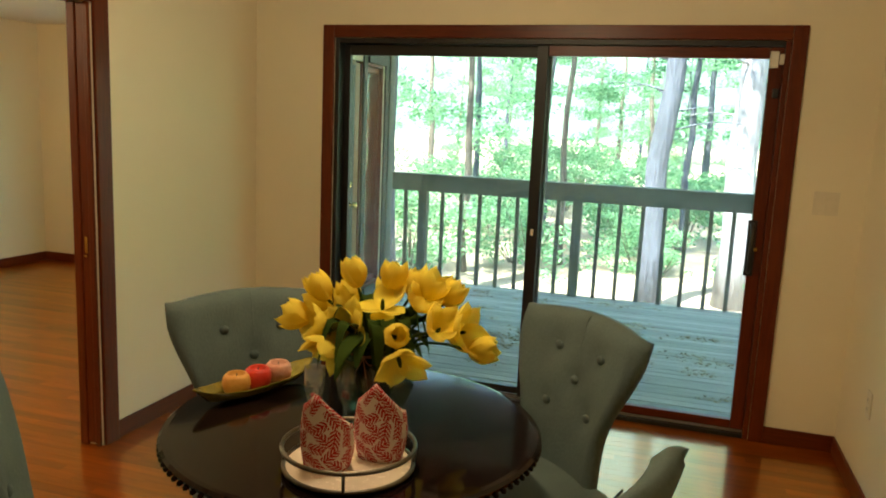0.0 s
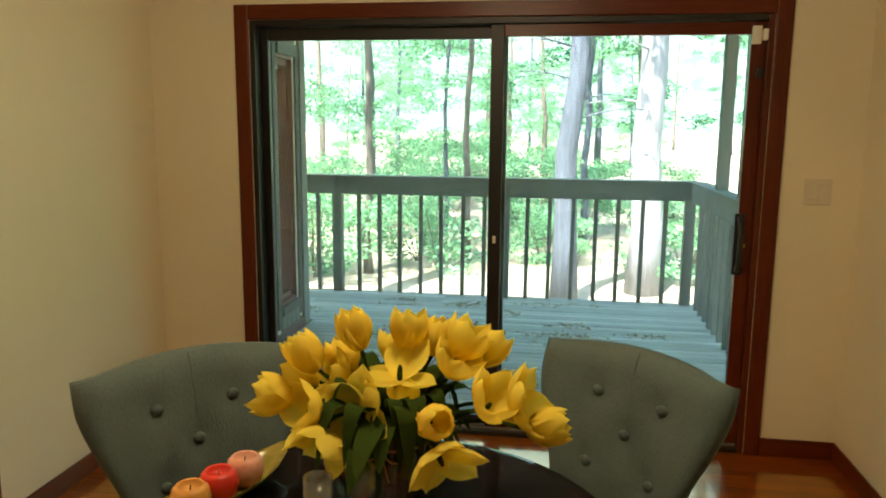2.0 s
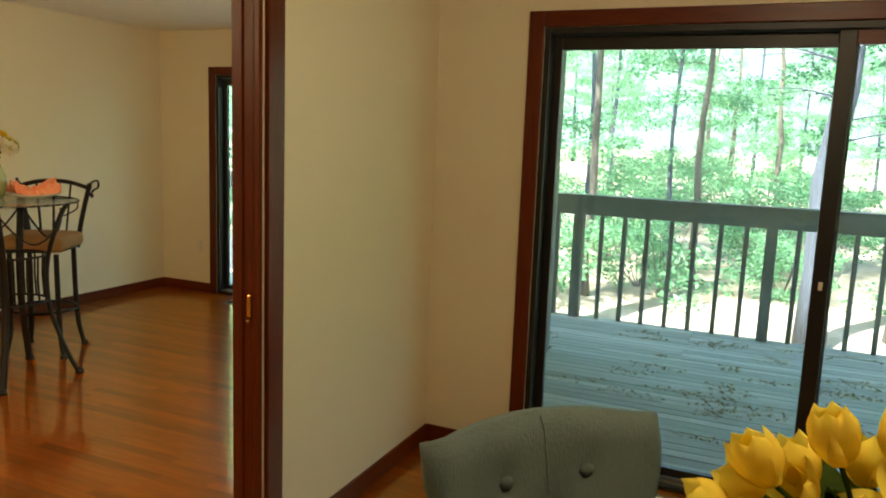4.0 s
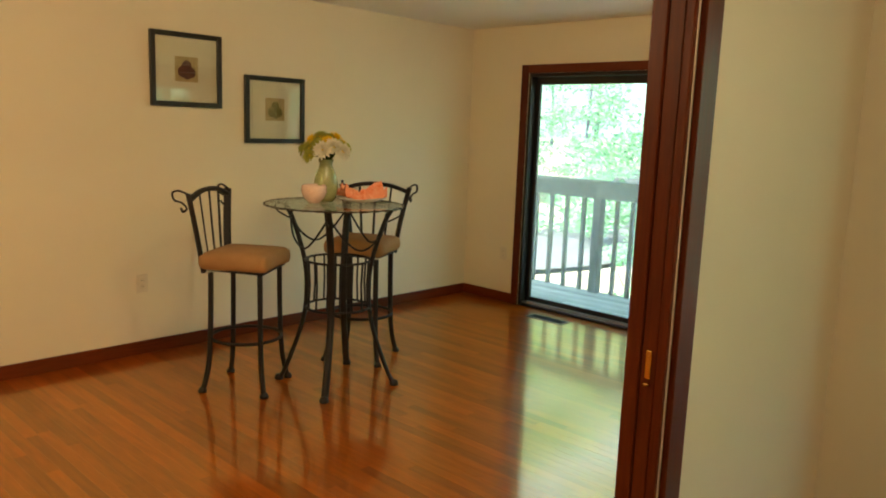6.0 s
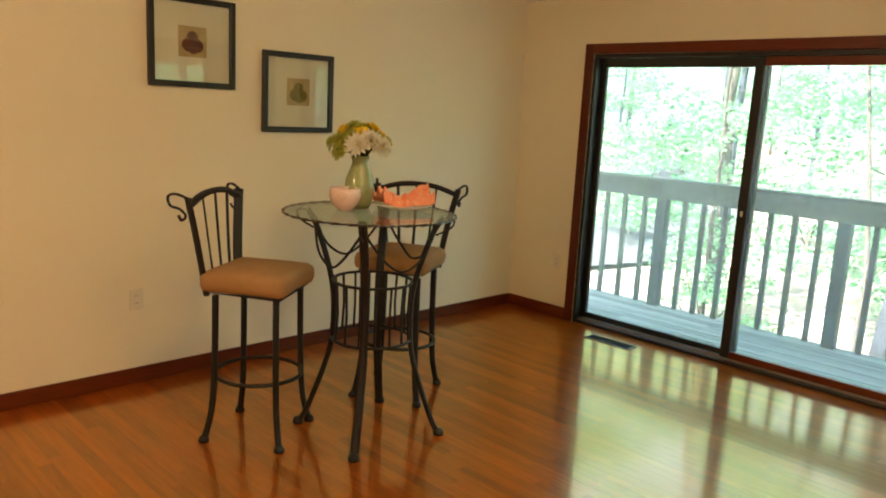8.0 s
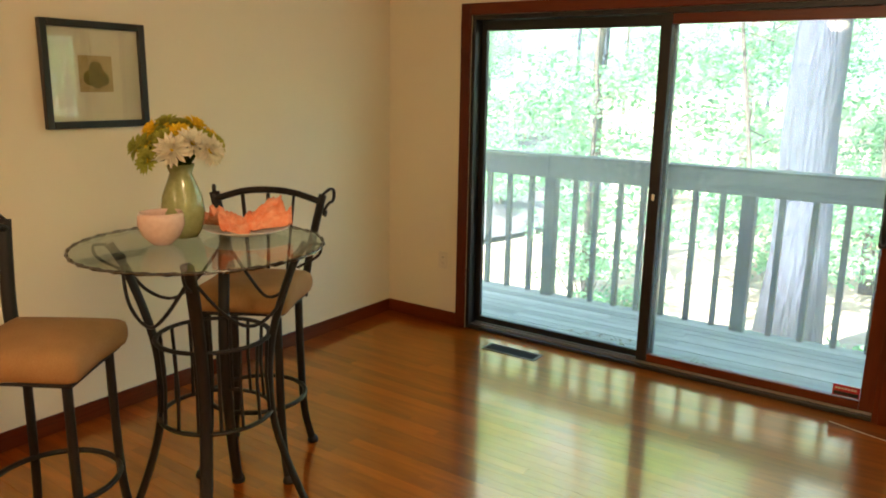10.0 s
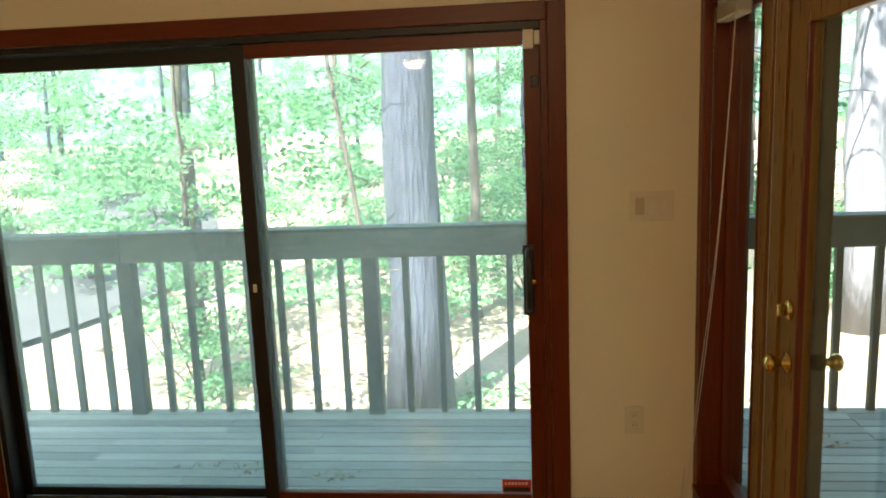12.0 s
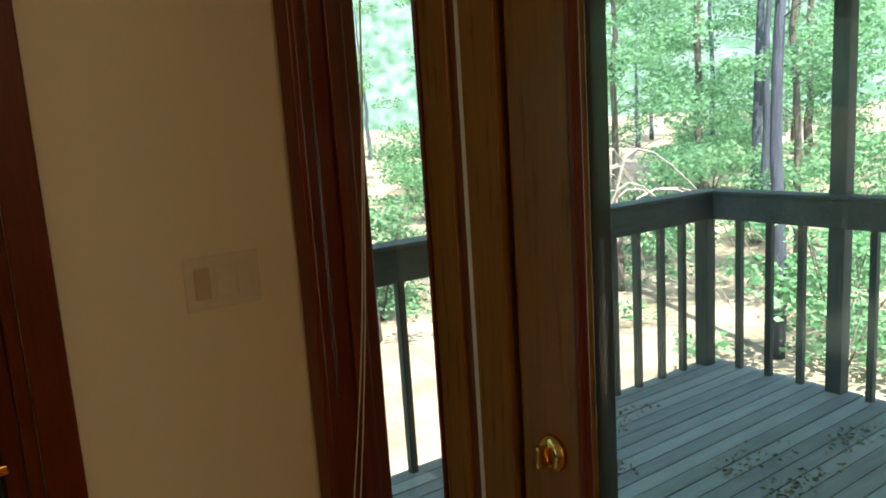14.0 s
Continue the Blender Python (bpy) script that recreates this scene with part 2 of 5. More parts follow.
BARKDARK = surface("dark_bark", (0.06, 0.05, 0.04), (0.14, 0.12, 0.10), 3.0, 0.95, bump=1.0, stretch=(1, 1, 0.16), fine=24, depth=0.04)
TWIG = surface("dead_branch", (0.18, 0.16, 0.14), (0.31, 0.28, 0.25), 4, 0.9, bump=0.3)
LITTER = surface("leaf_litter", (0.11, 0.09, 0.055), (0.38, 0.31, 0.23), 1.1, 0.95, bump=0.8, fine=16)
ASPHALT = surface("driveway_asphalt", (0.036, 0.038, 0.041), (0.062, 0.064, 0.068), 1.0, 0.9, bump=0.4)
LEAF = leafy("spring_leaf", (0.10, 0.25, 0.12), (0.27, 0.47, 0.27), 0.55)
# darker copy of the leaf, with shade put into its colour
LEAFDARK = leafy("painted_shade_leaf", (0.055, 0.15, 0.08), (0.13, 0.27, 0.15), 0.5)
YELLOW = leafy("tulip_petal", (0.95, 0.74, 0.05), (0.98, 0.91, 0.27), 0.45)
STEM = leafy("tulip_leaf", (0.03, 0.055, 0.010), (0.085, 0.125, 0.028), 0.3)
WHITEPETAL = leafy("white_petal", (0.70, 0.66, 0.50), (0.80, 0.78, 0.66), 0.3)
GOLDPETAL = leafy("golden_petal", (0.80, 0.54, 0.03), (0.86, 0.66, 0.07), 0.3)
LIMEPETAL = leafy("lime_petal", (0.34, 0.36, 0.06), (0.50, 0.50, 0.12), 0.3)
BROWNLEAF = leafy("fallen_leaf", (0.24, 0.20, 0.11), (0.36, 0.32, 0.20), 0.2)
GLOW = surface("lit_shade", (0.85, 0.78, 0.62), (0.88, 0.80, 0.66), 4, 0.5, bump=0, emit=((1.0, 0.78, 0.5), 5.0))


def coral_print():
    """White cloth printed with red sprigs that lie every which way."""
    m = bpy.data.materials.new("coral_print_cloth")
    m.use_nodes = True
    n, l = m.node_tree.nodes, m.node_tree.links
    p = n["Principled BSDF"]
    p.inputs["Roughness"].default_value = 0.9

    def calc(kind, a, b=None, c=None):
        q = n.new("ShaderNodeMath")
        q.operation = kind
        for k, v in enumerate((a, b, c)):
            if isinstance(v, (int, float)):
                q.inputs[k].default_value = v
            elif v is not None:
                l.new(v, q.inputs[k])
        return q.outputs[0]

    uv, cells, sep = n.new("ShaderNodeUVMap"), n.new("ShaderNodeTexVoronoi"), n.new("ShaderNodeSeparateXYZ")
    away, spin, tone = n.new("ShaderNodeVectorMath"), n.new("ShaderNodeVectorRotate"), n.new("ShaderNodeSeparateColor")
    cells.voronoi_dimensions = "2D"
    cells.inputs["Scale"].default_value, cells.inputs["Randomness"].default_value = 30.0, 0.75
    away.operation, spin.rotation_type = "SUBTRACT", "Z_AXIS"
    l.new(uv.outputs[0], cells.inputs["Vector"])
    l.new(uv.outputs[0], away.inputs[0])
    l.new(cells.outputs["Position"], away.inputs[1])
    l.new(cells.outputs["Color"], tone.inputs[0])
    l.new(away.outputs[0], spin.inputs["Vector"])
    l.new(calc("MULTIPLY", tone.outputs[0], 6.28), spin.inputs["Angle"])
    l.new(spin.outputs[0], sep.inputs[0])
    wide = calc("ABSOLUTE", calc("MULTIPLY_ADD", calc("SINE", calc("MULTIPLY", sep.outputs["Y"], 110.0)), 0.002, sep.outputs["X"]))
    rung = calc("FRACT", calc("MULTIPLY", calc("MULTIPLY_ADD", wide, -1.1, sep.outputs["Y"]), 100.0))
    leaflet = calc("MULTIPLY", calc("LESS_THAN", rung, 0.66), calc("LESS_THAN", wide, 0.0125))
    red = calc("MAXIMUM", leaflet, calc("LESS_THAN", wide, 0.0014))
    ramp = n.new("ShaderNodeValToRGB")
    ramp.color_ramp.elements[0].color, ramp.color_ramp.elements[1].color = (0.72, 0.58, 0.50, 1), (0.44, 0.016, 0.020, 1)
    l.new(red, ramp.inputs[0])
    l.new(ramp.outputs[0], p.inputs["Base Color"])
    return m


FROND = coral_print()


# ---- building blocks ----
def mesh_object(name, bm, material, parent=None, smooth=False):
    me = bpy.data.meshes.new(name)
    bm.normal_update()
    bm.to_mesh(me)
    bm.free()
    me.materials.append(material)
    if smooth:
        me.shade_smooth()
    ob = new(name, me)
    if parent is not None:
        ob.parent = parent
    return ob


def part(name, bm, material, parent, label="", smooth=False):
    ob = mesh_object(name, bm, material, parent, smooth)
    if label:
        ob["label"] = label
    return ob


def thing(name, label, category, group="", kind="", at=None):
    ob = new(name)
    ob.empty_display_size = 0.1
    if at is not None:
        ob.matrix_world = at
    return tagged(ob, label, category, group, kind)


def box(x0, x1, y0, y1, z0, z1, bevel=0.0, bm=None):
    own = bmesh.new() if bm is None else bm
    made = bmesh.ops.create_cube(own, size=1.0)["verts"]
    bmesh.ops.transform(own, matrix=Matrix.Translation(((x0 + x1) / 2, (y0 + y1) / 2, (z0 + z1) / 2)) @ Matrix.Diagonal((x1 - x0, y1 - y0, z1 - z0, 1)), verts=made)
    if bevel:
        edges = list({e for v in made for e in v.link_edges})
        bmesh.ops.bevel(own, geom=edges, offset=bevel, segments=2, affect="EDGES", profile=0.5)
    return own


def lathe(profile, steps=28, bm=None, centre=(0, 0, 0)):
    """Turns a list of (radius, height) about the upright axis."""
    own = bmesh.new() if bm is None else bm
    rings = []
    for r, z in profile:
        if r < 1e-5:
            rings.append([own.verts.new((centre[0], centre[1], centre[2] + z))])
        else:
            rings.append([own.verts.new((centre[0] + r * math.cos(a), centre[1] + r * math.sin(a), centre[2] + z)) for a in (2 * math.pi * i / steps for i in range(steps))])
    for a, b in zip(rings, rings[1:]):
        for i in range(steps):
            j = (i + 1) % steps
            quad = [a[i % len(a)], a[j % len(a)], b[j % len(b)], b[i % len(b)]]
            quad = [v for k, v in enumerate(quad) if v not in quad[:k]]
            if len(quad) > 2:
                own.faces.new(quad)
    bmesh.ops.recalc_face_normals(own, faces=own.faces)
    return own


def tube(points, radius, sides=8, bm=None, flat=1.0, closed=False):
    """Sweeps a round or flattened bar along points; radius may be one number or one for each point."""
    own = bmesh.new() if bm is None else bm
    pts = [Vector(p) for p in points]
    n = len(pts)
    radii = radius if isinstance(radius, (list, tuple)) else [radius] * n
    rings = []
    side = None
    for i, p in enumerate(pts):
        a, b = pts[(i - 1) % n if closed else max(i - 1, 0)], pts[(i + 1) % n if closed else min(i + 1, n - 1)]
        d = (b - a).normalized()
        if side is None:
            side = d.cross(Vector((0, 0, 1)))
            if side.length < 0.05:
                side = d.cross(Vector((0, 1, 0)))
        side = (side - d * side.dot(d)).normalized()
        up = side.cross(d)
        rings.append([own.verts.new(p + radii[i] * (math.cos(t) * side + flat * math.sin(t) * up)) for t in (2 * math.pi * k / sides for k in range(sides))])
    pairs = list(zip(rings, rings[1:])) + ([(rings[-1], rings[0])] if closed else [])
    for a, b in pairs:
        for k in range(sides):
            own.faces.new((a[k], a[(k + 1) % sides], b[(k + 1) % sides], b[k]))
    if not closed:
        own.faces.new(rings[0])
        own.faces.new(list(reversed(rings[-1])))
    bmesh.ops.recalc_face_normals(own, faces=own.faces)
    return own


def arc(cx, cy, z, r, a0, a1, steps=24):
    return [(cx + r * math.cos(radians(a0 + (a1 - a0) * i / steps)), cy + r * math.sin(radians(a0 + (a1 - a0) * i / steps)), z) for i in range(steps + 1)]


def bend(points, steps=6):
    """A smooth line through points."""
    pts = [Vector(p) for p in points]
    out = []
    for i in range(len(pts) - 1):
        p0, p1, p2, p3 = pts[max(i - 1, 0)], pts[i], pts[i + 1], pts[min(i + 2, len(pts) - 1)]
        for k in range(steps):
            t = k / steps
            out.append(0.5 * (2 * p1 + (p2 - p0) * t + (2 * p0 - 5 * p1 + 4 * p2 - p3) * t * t + (3 * p1 - p0 - 3 * p2 + p3) * t ** 3))
    out.append(pts[-1])
    return out


def slab(name, x0, x1, y0, y1, z0, z1, material, label, category, parent=None, bevel=0.0):
    ob = mesh_object(name, box(x0, x1, y0, y1, z0, z1, bevel), material, parent)
    if parent is None:
        tagged(ob, label, category, kind="structure")
    return ob


# ---- the shell of the house ----
H = 2.42
EAST, WEST, SOUTH = 2.92, -4.30, -6.2
BX0, BX1 = -0.560, -0.45
PLAN = [(WEST - 0.15, SOUTH - 0.15), (EAST + 0.15, SOUTH - 0.15), (EAST + 0.15, 0.13), (BX1, 0.13), (BX1, 2.28), (WEST - 0.15, 2.28)]


def level(name, z0, z1, material, label, category):
    """A level slab of the house's plan."""
    bm = bmesh.new()
    lo = [bm.verts.new((x, y, z0)) for x, y in PLAN]
    hi = [bm.verts.new((x, y, z1)) for x, y in PLAN]
    bm.faces.new(lo)
    bm.faces.new(hi)
    for i in range(len(PLAN)):
        j = (i + 1) % len(PLAN)
        bm.faces.new((lo[i], lo[j], hi[j], hi[i]))
    bm.normal_update()
    bmesh.ops.triangulate(bm, faces=[f for f in bm.faces if len(f.verts) > 4])
    bmesh.ops.recalc_face_normals(bm, faces=bm.faces)
    return tagged(mesh_object(name, bm, material), label, category, kind="structure")


level("floor", -0.22, -0.012, SEAM, "honey-orange oak strip floor with a glossy finish", "floor")
level("ceiling", H, H + 0.2, CEIL, "cream painted flat ceiling", "ceiling")
# unseen roof, added so that the house shades the deck from the sun
bm = bmesh.new()
for quad in (((-5.2, -7.2, 2.5), (-5.2, 3.0, 2.5), (-5.2, -2.0, 5.4)), ((3.6, -7.2, 2.5), (3.6, 3.0, 2.5), (3.6, -2.0, 5.4))):
    bm.faces.new([bm.verts.new(p) for p in quad])
bm.verts.ensure_lookup_table()
v = bm.verts
bm.faces.new((v[0], v[2], v[5], v[3]))
bm.faces.new((v[1], v[4], v[5], v[2]))
bm.faces.new((v[0], v[3], v[4], v[1]))
bmesh.ops.recalc_face_normals(bm, faces=bm.faces)
tagged(mesh_object("roof", bm, ROOFING), "unseen dark shingled gable roof, added to keep sun off the deck", "roof", kind="structure")


def upright(outline, depth0, depth1, along_x):
    """A wall from its outline in elevation, given thickness."""
    bm = bmesh.new()
    sides = []
    for d in (depth0, depth1):
        sides.append([bm.verts.new((u, d, z) if along_x else (d, u, z)) for u, z in outline])
    bm.faces.new(sides[0])
    bm.faces.new(list(reversed(sides[1])))
    n = len(outline)
    for i in range(n):
        j = (i + 1) % n
        bm.faces.new((sides[0][j], sides[0][i], sides[1][i], sides[1][j]))
    bm.normal_update()
    bmesh.ops.triangulate(bm, faces=[f for f in bm.faces if len(f.verts) > 4])
    bmesh.ops.recalc_face_normals(bm, faces=bm.faces)
    return bm


def outline_of(a, b, holes):
    """Elevation of a wall from a to b with openings that start at the floor."""
    pts = [(a, 0)]
    for ua, ub, za, zb in sorted(holes):
        pts += [(ua, 0), (ua, zb), (ub, zb), (ub, 0)]
    return pts + [(b, 0), (b, H), (a, H)]


def wall_x(name, x0, x1, y0, y1, holes, label):
    return tagged(mesh_object(name, upright(outline_of(x0, x1, holes), y0, y1, True), PAINT), label, "wall", kind="structure")


def wall_y(name, y0, y1, x0, x1, holes, label):
    return tagged(mesh_object(name, upright(outline_of(y0, y1, holes), x0, x1, False), PAINT), label, "wall", kind="structure")


DX0, DX1, DTOP = 0.07, 2.51, 2.05          # dining slider opening
LX0, LX1 = -3.645, -1.205                  # living slider opening
LY = 2.15                                  # living room's far wall
LTOP = 2.02
ENT0, ENT1 = 0.55, 2.09                    # entry door and sidelight opening
PY0, PY1 = -3.25, -1.35                    # pocket door opening
wall_x("wall_dining_north", BX1, EAST + 0.15, 0.0, 0.13, [(DX0, DX1, 0, DTOP)], "cream painted wall around the dining sliding door")
wall_y("wall_dining_east", SOUTH, 0.0, EAST, EAST + 0.15, [], "plain cream painted dining room wall")
wall_x("wall_living_north", WEST - 0.15, BX1 - 0.02, LY, LY + 0.13, [(LX0, LX1, 0, LTOP)], "cream painted wall around the living room sliding door")
wall_y("wall_living_west", SOUTH, LY, WEST - 0.15, WEST, [], "cream painted wall with two framed prints")
wall_x("wall_south", WEST - 0.15, EAST + 0.15, SOUTH - 0.15, SOUTH, [], "plain cream painted back wall")
wall_y("wall_partition", SOUTH, 0.13, BX0, BX1, [(PY0, PY1, 0, 2.05)], "cream painted wall with a wide pocket door opening")
wall_y("wall_living_east", 0.13, LY, -0.63, -0.475, [(ENT0, ENT1, 0, 2.06)], "cream painted wall with an entry door and sidelight")

# baseboards
BB = 0.088


def baseboard(x0, x1, y0, y1, m):
    bm = box(x0, x1, y0, y1, 0.0, BB, 0.004)
    return tagged(mesh_object("baseboard", bm, m), "dark red-brown stained pine baseboard along the wall", "baseboard", "baseboards", "structure")


baseboard(BX1 + 0.013, 0.0, -0.014, -0.0005, TRIM_X)
baseboard(2.58, EAST - 0.0005, -0.014, -0.0005, TRIM_X)
baseboard(BX1 + 0.0005, BX1 + 0.014, -1.265, -0.0005, TRIM_Y)
baseboard(EAST - 0.014, EAST - 0.0005, SOUTH, -0.015, TRIM_Y)
baseboard(BX1 + 0.0005, BX1 + 0.014, SOUTH, -3.34, TRIM_Y)
baseboard(WEST + 0.0005, WEST + 0.014, SOUTH, LY - 0.015, TRIM_Y)
baseboard(WEST + 0.0005, -3.716, LY - 0.014, LY - 0.0005, TRIM_X)
baseboard(-1.134, -0.645, LY - 0.014, LY - 0.0005, TRIM_X)
baseboard(-0.644, -0.6305, 0.131, 0.46, TRIM_Y)
baseboard(BX0 - 0.014, BX0 - 0.0005, -1.265, 0.0, TRIM_Y)
baseboard(BX0 - 0.014, BX0 - 0.0005, SOUTH, -3.34, TRIM_Y)
baseboard(WEST + 0.015, BX0 - 0.015, SOUTH + 0.0005, SOUTH + 0.014, TRIM_X)
baseboard(BX1 + 0.015, EAST - 0.015, SOUTH + 0.0005, SOUTH + 0.014, TRIM_X)


def casing_x(x0, x1, y, top, wide=0.07):
    """Door casing on a wall that runs along x, its room side at smaller y."""
    c = thing("trim", "red-brown stained pine casing around a sliding door", "door casing", "door casings", "structure")
    part("side_board", box(x0, x0 + wide, y - 0.018, y - 0.0005, 0, top, 0.004), TRIM, c)
    part("side_board", box(x1 - wide, x1, y - 0.018, y - 0.0005, 0, top, 0.004), TRIM, c)
    part("head_board", box(x0 + wide + 0.001, x1 - wide - 0.001, y - 0.018, y - 0.0005, top - wide, top, 0.004), TRIM_X, c)
    return c


casing_x(0.0, 2.58, 0.0, 2.12)
casing_x(-3.715, -1.135, LY, 2.09)


# ---- sliding doors ----
def sliding_door(x0, x1, y, t, pane, name, label, sticker):
    """Two-panel patio door in an opening that starts at y: fixed panel at x0, moving one with the handle at x1."""
    d = thing(name, label, "sliding door", "sliding doors", "structure")
    b = 0.0
    mid = (x0 + x1) / 2
    f0, f1 = y + 0.001, y + 0.125
    part("jamb", box(x0 + 0.0005, x0 + 0.026, f0, f1, b, t - 0.0005, 0.002), BRONZE, d)
    part("jamb", box(x1 - 0.026, x1 - 0.0005, f0, f1, b, t - 0.0005, 0.002), TRIM, d, "stained pine side jamb")
    part("head", box(x0 + 0.027, x1 - 0.027, f0, f1, t - 0.028, t - 0.0005, 0.002), BRONZE, d)
    sill = box(x0 + 0.027, x1 - 0.027, f0 - 0.004, f1, b, 0.022, 0.003)
    part("threshold", sill, BRONZE, d)
    for yy in (0.034, 0.076):
        part("track", box(x0 + 0.03, x1 - 0.03, y + yy - 0.003, y + yy + 0.003, 0.022, 0.034), ALU, d)
    fx = thing("fixed_panel", "", "")
    fx.parent = d
    y0, y1 = y + 0.078, y + 0.112
    w = 0.036
    part("stile", box(x0 + 0.027, x0 + 0.027 + w, y0, y1, 0.035, t - 0.03, 0.003), BRONZE, fx)
    part("stile", box(mid - 0.01, mid + 0.042, y0, y1, 0.035, t - 0.03, 0.003), BRONZE, fx)
    part("rail", box(x0 + 0.028 + w, mid - 0.011, y0, y1, 0.035, 0.075, 0.003), BRONZE, fx)
    part("rail", box(x0 + 0.028 + w, mid - 0.011, y0, y1, t - 0.09, t - 0.03, 0.003), BRONZE, fx)
    g = part("pane", box(x0 + 0.028 + w, mid - 0.011, y + 0.094, y + 0.098, 0.076, t - 0.091), pane, fx)
    mv = thing("moving_panel", "", "")
    mv.parent = d
    y0, y1 = y + 0.032, y + 0.068
    part("stile", box(mid - 0.036, mid + 0.026, y0, y1, 0.036, t - 0.03, 0.003), BRONZE, mv)
    part("stile", box(x1 - 0.09, x1 - 0.027, y0, y1, 0.036, t - 0.03, 0.003), TRIM, mv)
    part("rail", box(mid + 0.027, x1 - 0.091, y0, y1, 0.036, 0.082, 0.003), TRIM_X, mv)
    part("rail", box(mid + 0.027, x1 - 0.091, y0, y1, t - 0.085, t - 0.03, 0.003), TRIM_X, mv)
    part("pane", box(mid + 0.027, x1 - 0.091, y + 0.048, y + 0.052, 0.083, t - 0.086), pane, mv)
    hx = x1 - 0.085
    h = bend([(hx, y + 0.032, 0.89), (hx, y - 0.012, 0.92), (hx, y - 0.02, 1.01), (hx, y - 0.012, 1.11), (hx, y + 0.032, 1.14)], 5)
    part("handle", tube(h, 0.013, 8), BLACKISH, mv, "black pull handle", smooth=True)
    part("handle_plate", box(hx - 0.022, hx + 0.022, y + 0.024, y + 0.0325, 0.87, 1.16, 0.003), BLACKISH, mv)
    part("lock_lever", box(hx + 0.004, hx + 0.03, y + 0.012, y + 0.024, 1.0, 1.02, 0.003), BRASS, mv, "small brass lock lever")
    part("upper_latch", box(x1 - 0.062, x1 - 0.034, y + 0.016, y + 0.0315, 1.775, 1.82, 0.004), BLACKISH, mv, "black upper latch")
    part("contact", box(x1 - 0.09, x1 - 0.05, y + 0.012, y + 0.0315, 1.92, 2.0, 0.003), WHITE, mv, "white alarm contact")
    part("contact", box(x1 - 0.047, x1 - 0.0265, y - 0.004, y + 0.03, 1.935, 1.985, 0.003), WHITE, d, "white alarm contact")
    part("meeting_latch", box(mid - 0.012, mid + 0.004, y + 0.022, y + 0.0315, 0.985, 1.02, 0.003), IVORY, mv, "ivory latch catch")
    if sticker:
        s = part("sticker", box(x1 - 0.215, x1 - 0.093, y + 0.0405, y + 0.0475, 0.088, 0.145), RED, mv, "red and dark security sticker")
        part("sticker_band", box(x1 - 0.21, x1 - 0.098, y + 0.038, y + 0.0402, 0.092, 0.112), BLACKISH, mv)
        for k in range(7):
            part("lettering", box(x1 - 0.205 + k * 0.0145, x1 - 0.195 + k * 0.0145, y + 0.0395, y + 0.0402, 0.123, 0.134), WHITE, mv)
    return d


sliding_door(DX0, DX1, 0.0, DTOP, LIGHTHAZE, "door_1", "dark-framed sliding glass door, closed, onto the deck", False)
sliding_door(LX0, LX1, LY, LTOP, HAZY, "door_2", "dark-framed sliding glass door with dusty panes and painted haze, closed", True)

# ---- pocket door opening between the rooms ----
jamb = thing("trim", "red-brown stained pine jamb and casing of the pocket door opening", "door casing", "door casings", "structure")
for y, s in ((PY1, 1), (PY0, -1)):
    a, b = sorted((y - s * 0.0005, y - s * 0.018))
    part("jamb_strip", box(BX0 - 0.001, -0.519, a, b, 0, 2.03, 0.003), TRIM, jamb)
    part("jamb_strip", box(-0.473, BX1 + 0.001, a, b, 0, 2.03, 0.003), TRIM, jamb)
    c, e = sorted((y + s * 0.095, y + s * 0.006))
    part("casing_board", box(BX1 + 0.0015, BX1 + 0.019, c, e, 0, 2.115, 0.004), TRIM, jamb)
    c, e = sorted((y + s * 0.087, y + s * 0.007))
    part("casing_board", box(BX0 - 0.0085, BX0 - 0.0012, c, e, 0, 2.115, 0.004), TRIM, jamb)
part("head_jamb", box(BX0 - 0.001, BX1 + 0.001, PY0 + 0.019, PY1 - 0.019, 2.032, 2.0495, 0.003), TRIM_Y, jamb)
part("head_board", box(BX1 + 0.0015, BX1 + 0.019, PY0 - 0.0055, PY1 + 0.0055, 2.03, 2.115, 0.004), TRIM_Y, jamb)
part("head_board", box(BX0 - 0.0085, BX0 - 0.0012, PY0 - 0.0065, PY1 + 0.0065, 2.03, 2.115, 0.004), TRIM_Y, jamb)
pocket = thing("door_3", "stained pine pocket door slid back into the wall", "pocket door", kind="structure")
part("panel", box(-0.516, -0.476, PY1 - 0.012, PY1 - 0.001, 0.012, 2.025, 0.002), TRIM, pocket)
part("edge_pull", box(-0.504, -0.488, PY1 - 0.0145, PY1 - 0.0122, 0.925, 1.0, 0.002), BRASS, pocket, "brass edge pull plate")
part("pull_knob", lathe([(0, 0.0), (0.008, 0.0), (0.009, 0.006), (0.0, 0.009)], 12, centre=(-0.496, PY1 - 0.016, 0.908)), BRASS, pocket, smooth=True)

# ---- entry door and sidelight on the deck side ----
entry = thing("trim", "stained pine casing around the entry door and sidelight", "door casing", "door casings", "structure")
part("side_board", box(-0.648, -0.6305, 2.052, 2.118, 0, 2.13, 0.004), TRIM, entry)
part("side_board", box(-0.648, -0.6305, ENT0 - 0.075, ENT0, 0, 2.13, 0.004), TRIM, entry)
part("head_board", box(-0.648, -0.6305, ENT0 + 0.001, 2.051, 2.06, 2.13, 0.004), TRIM_Y, entry)
window = thing("window_1", "narrow fixed sidelight window in a stained pine frame", "window", kind="structure")
part("side_jamb", box(-0.629, -0.476, ENT1 - 0.012, ENT1 - 0.0005, 0.0, 2.059, 0.002), TRIM, window)
part("head_jamb", box(-0.629, -0.476, 1.718, ENT1 - 0.0125, 2.04, 2.059, 0.002), TRIM_Y, window)
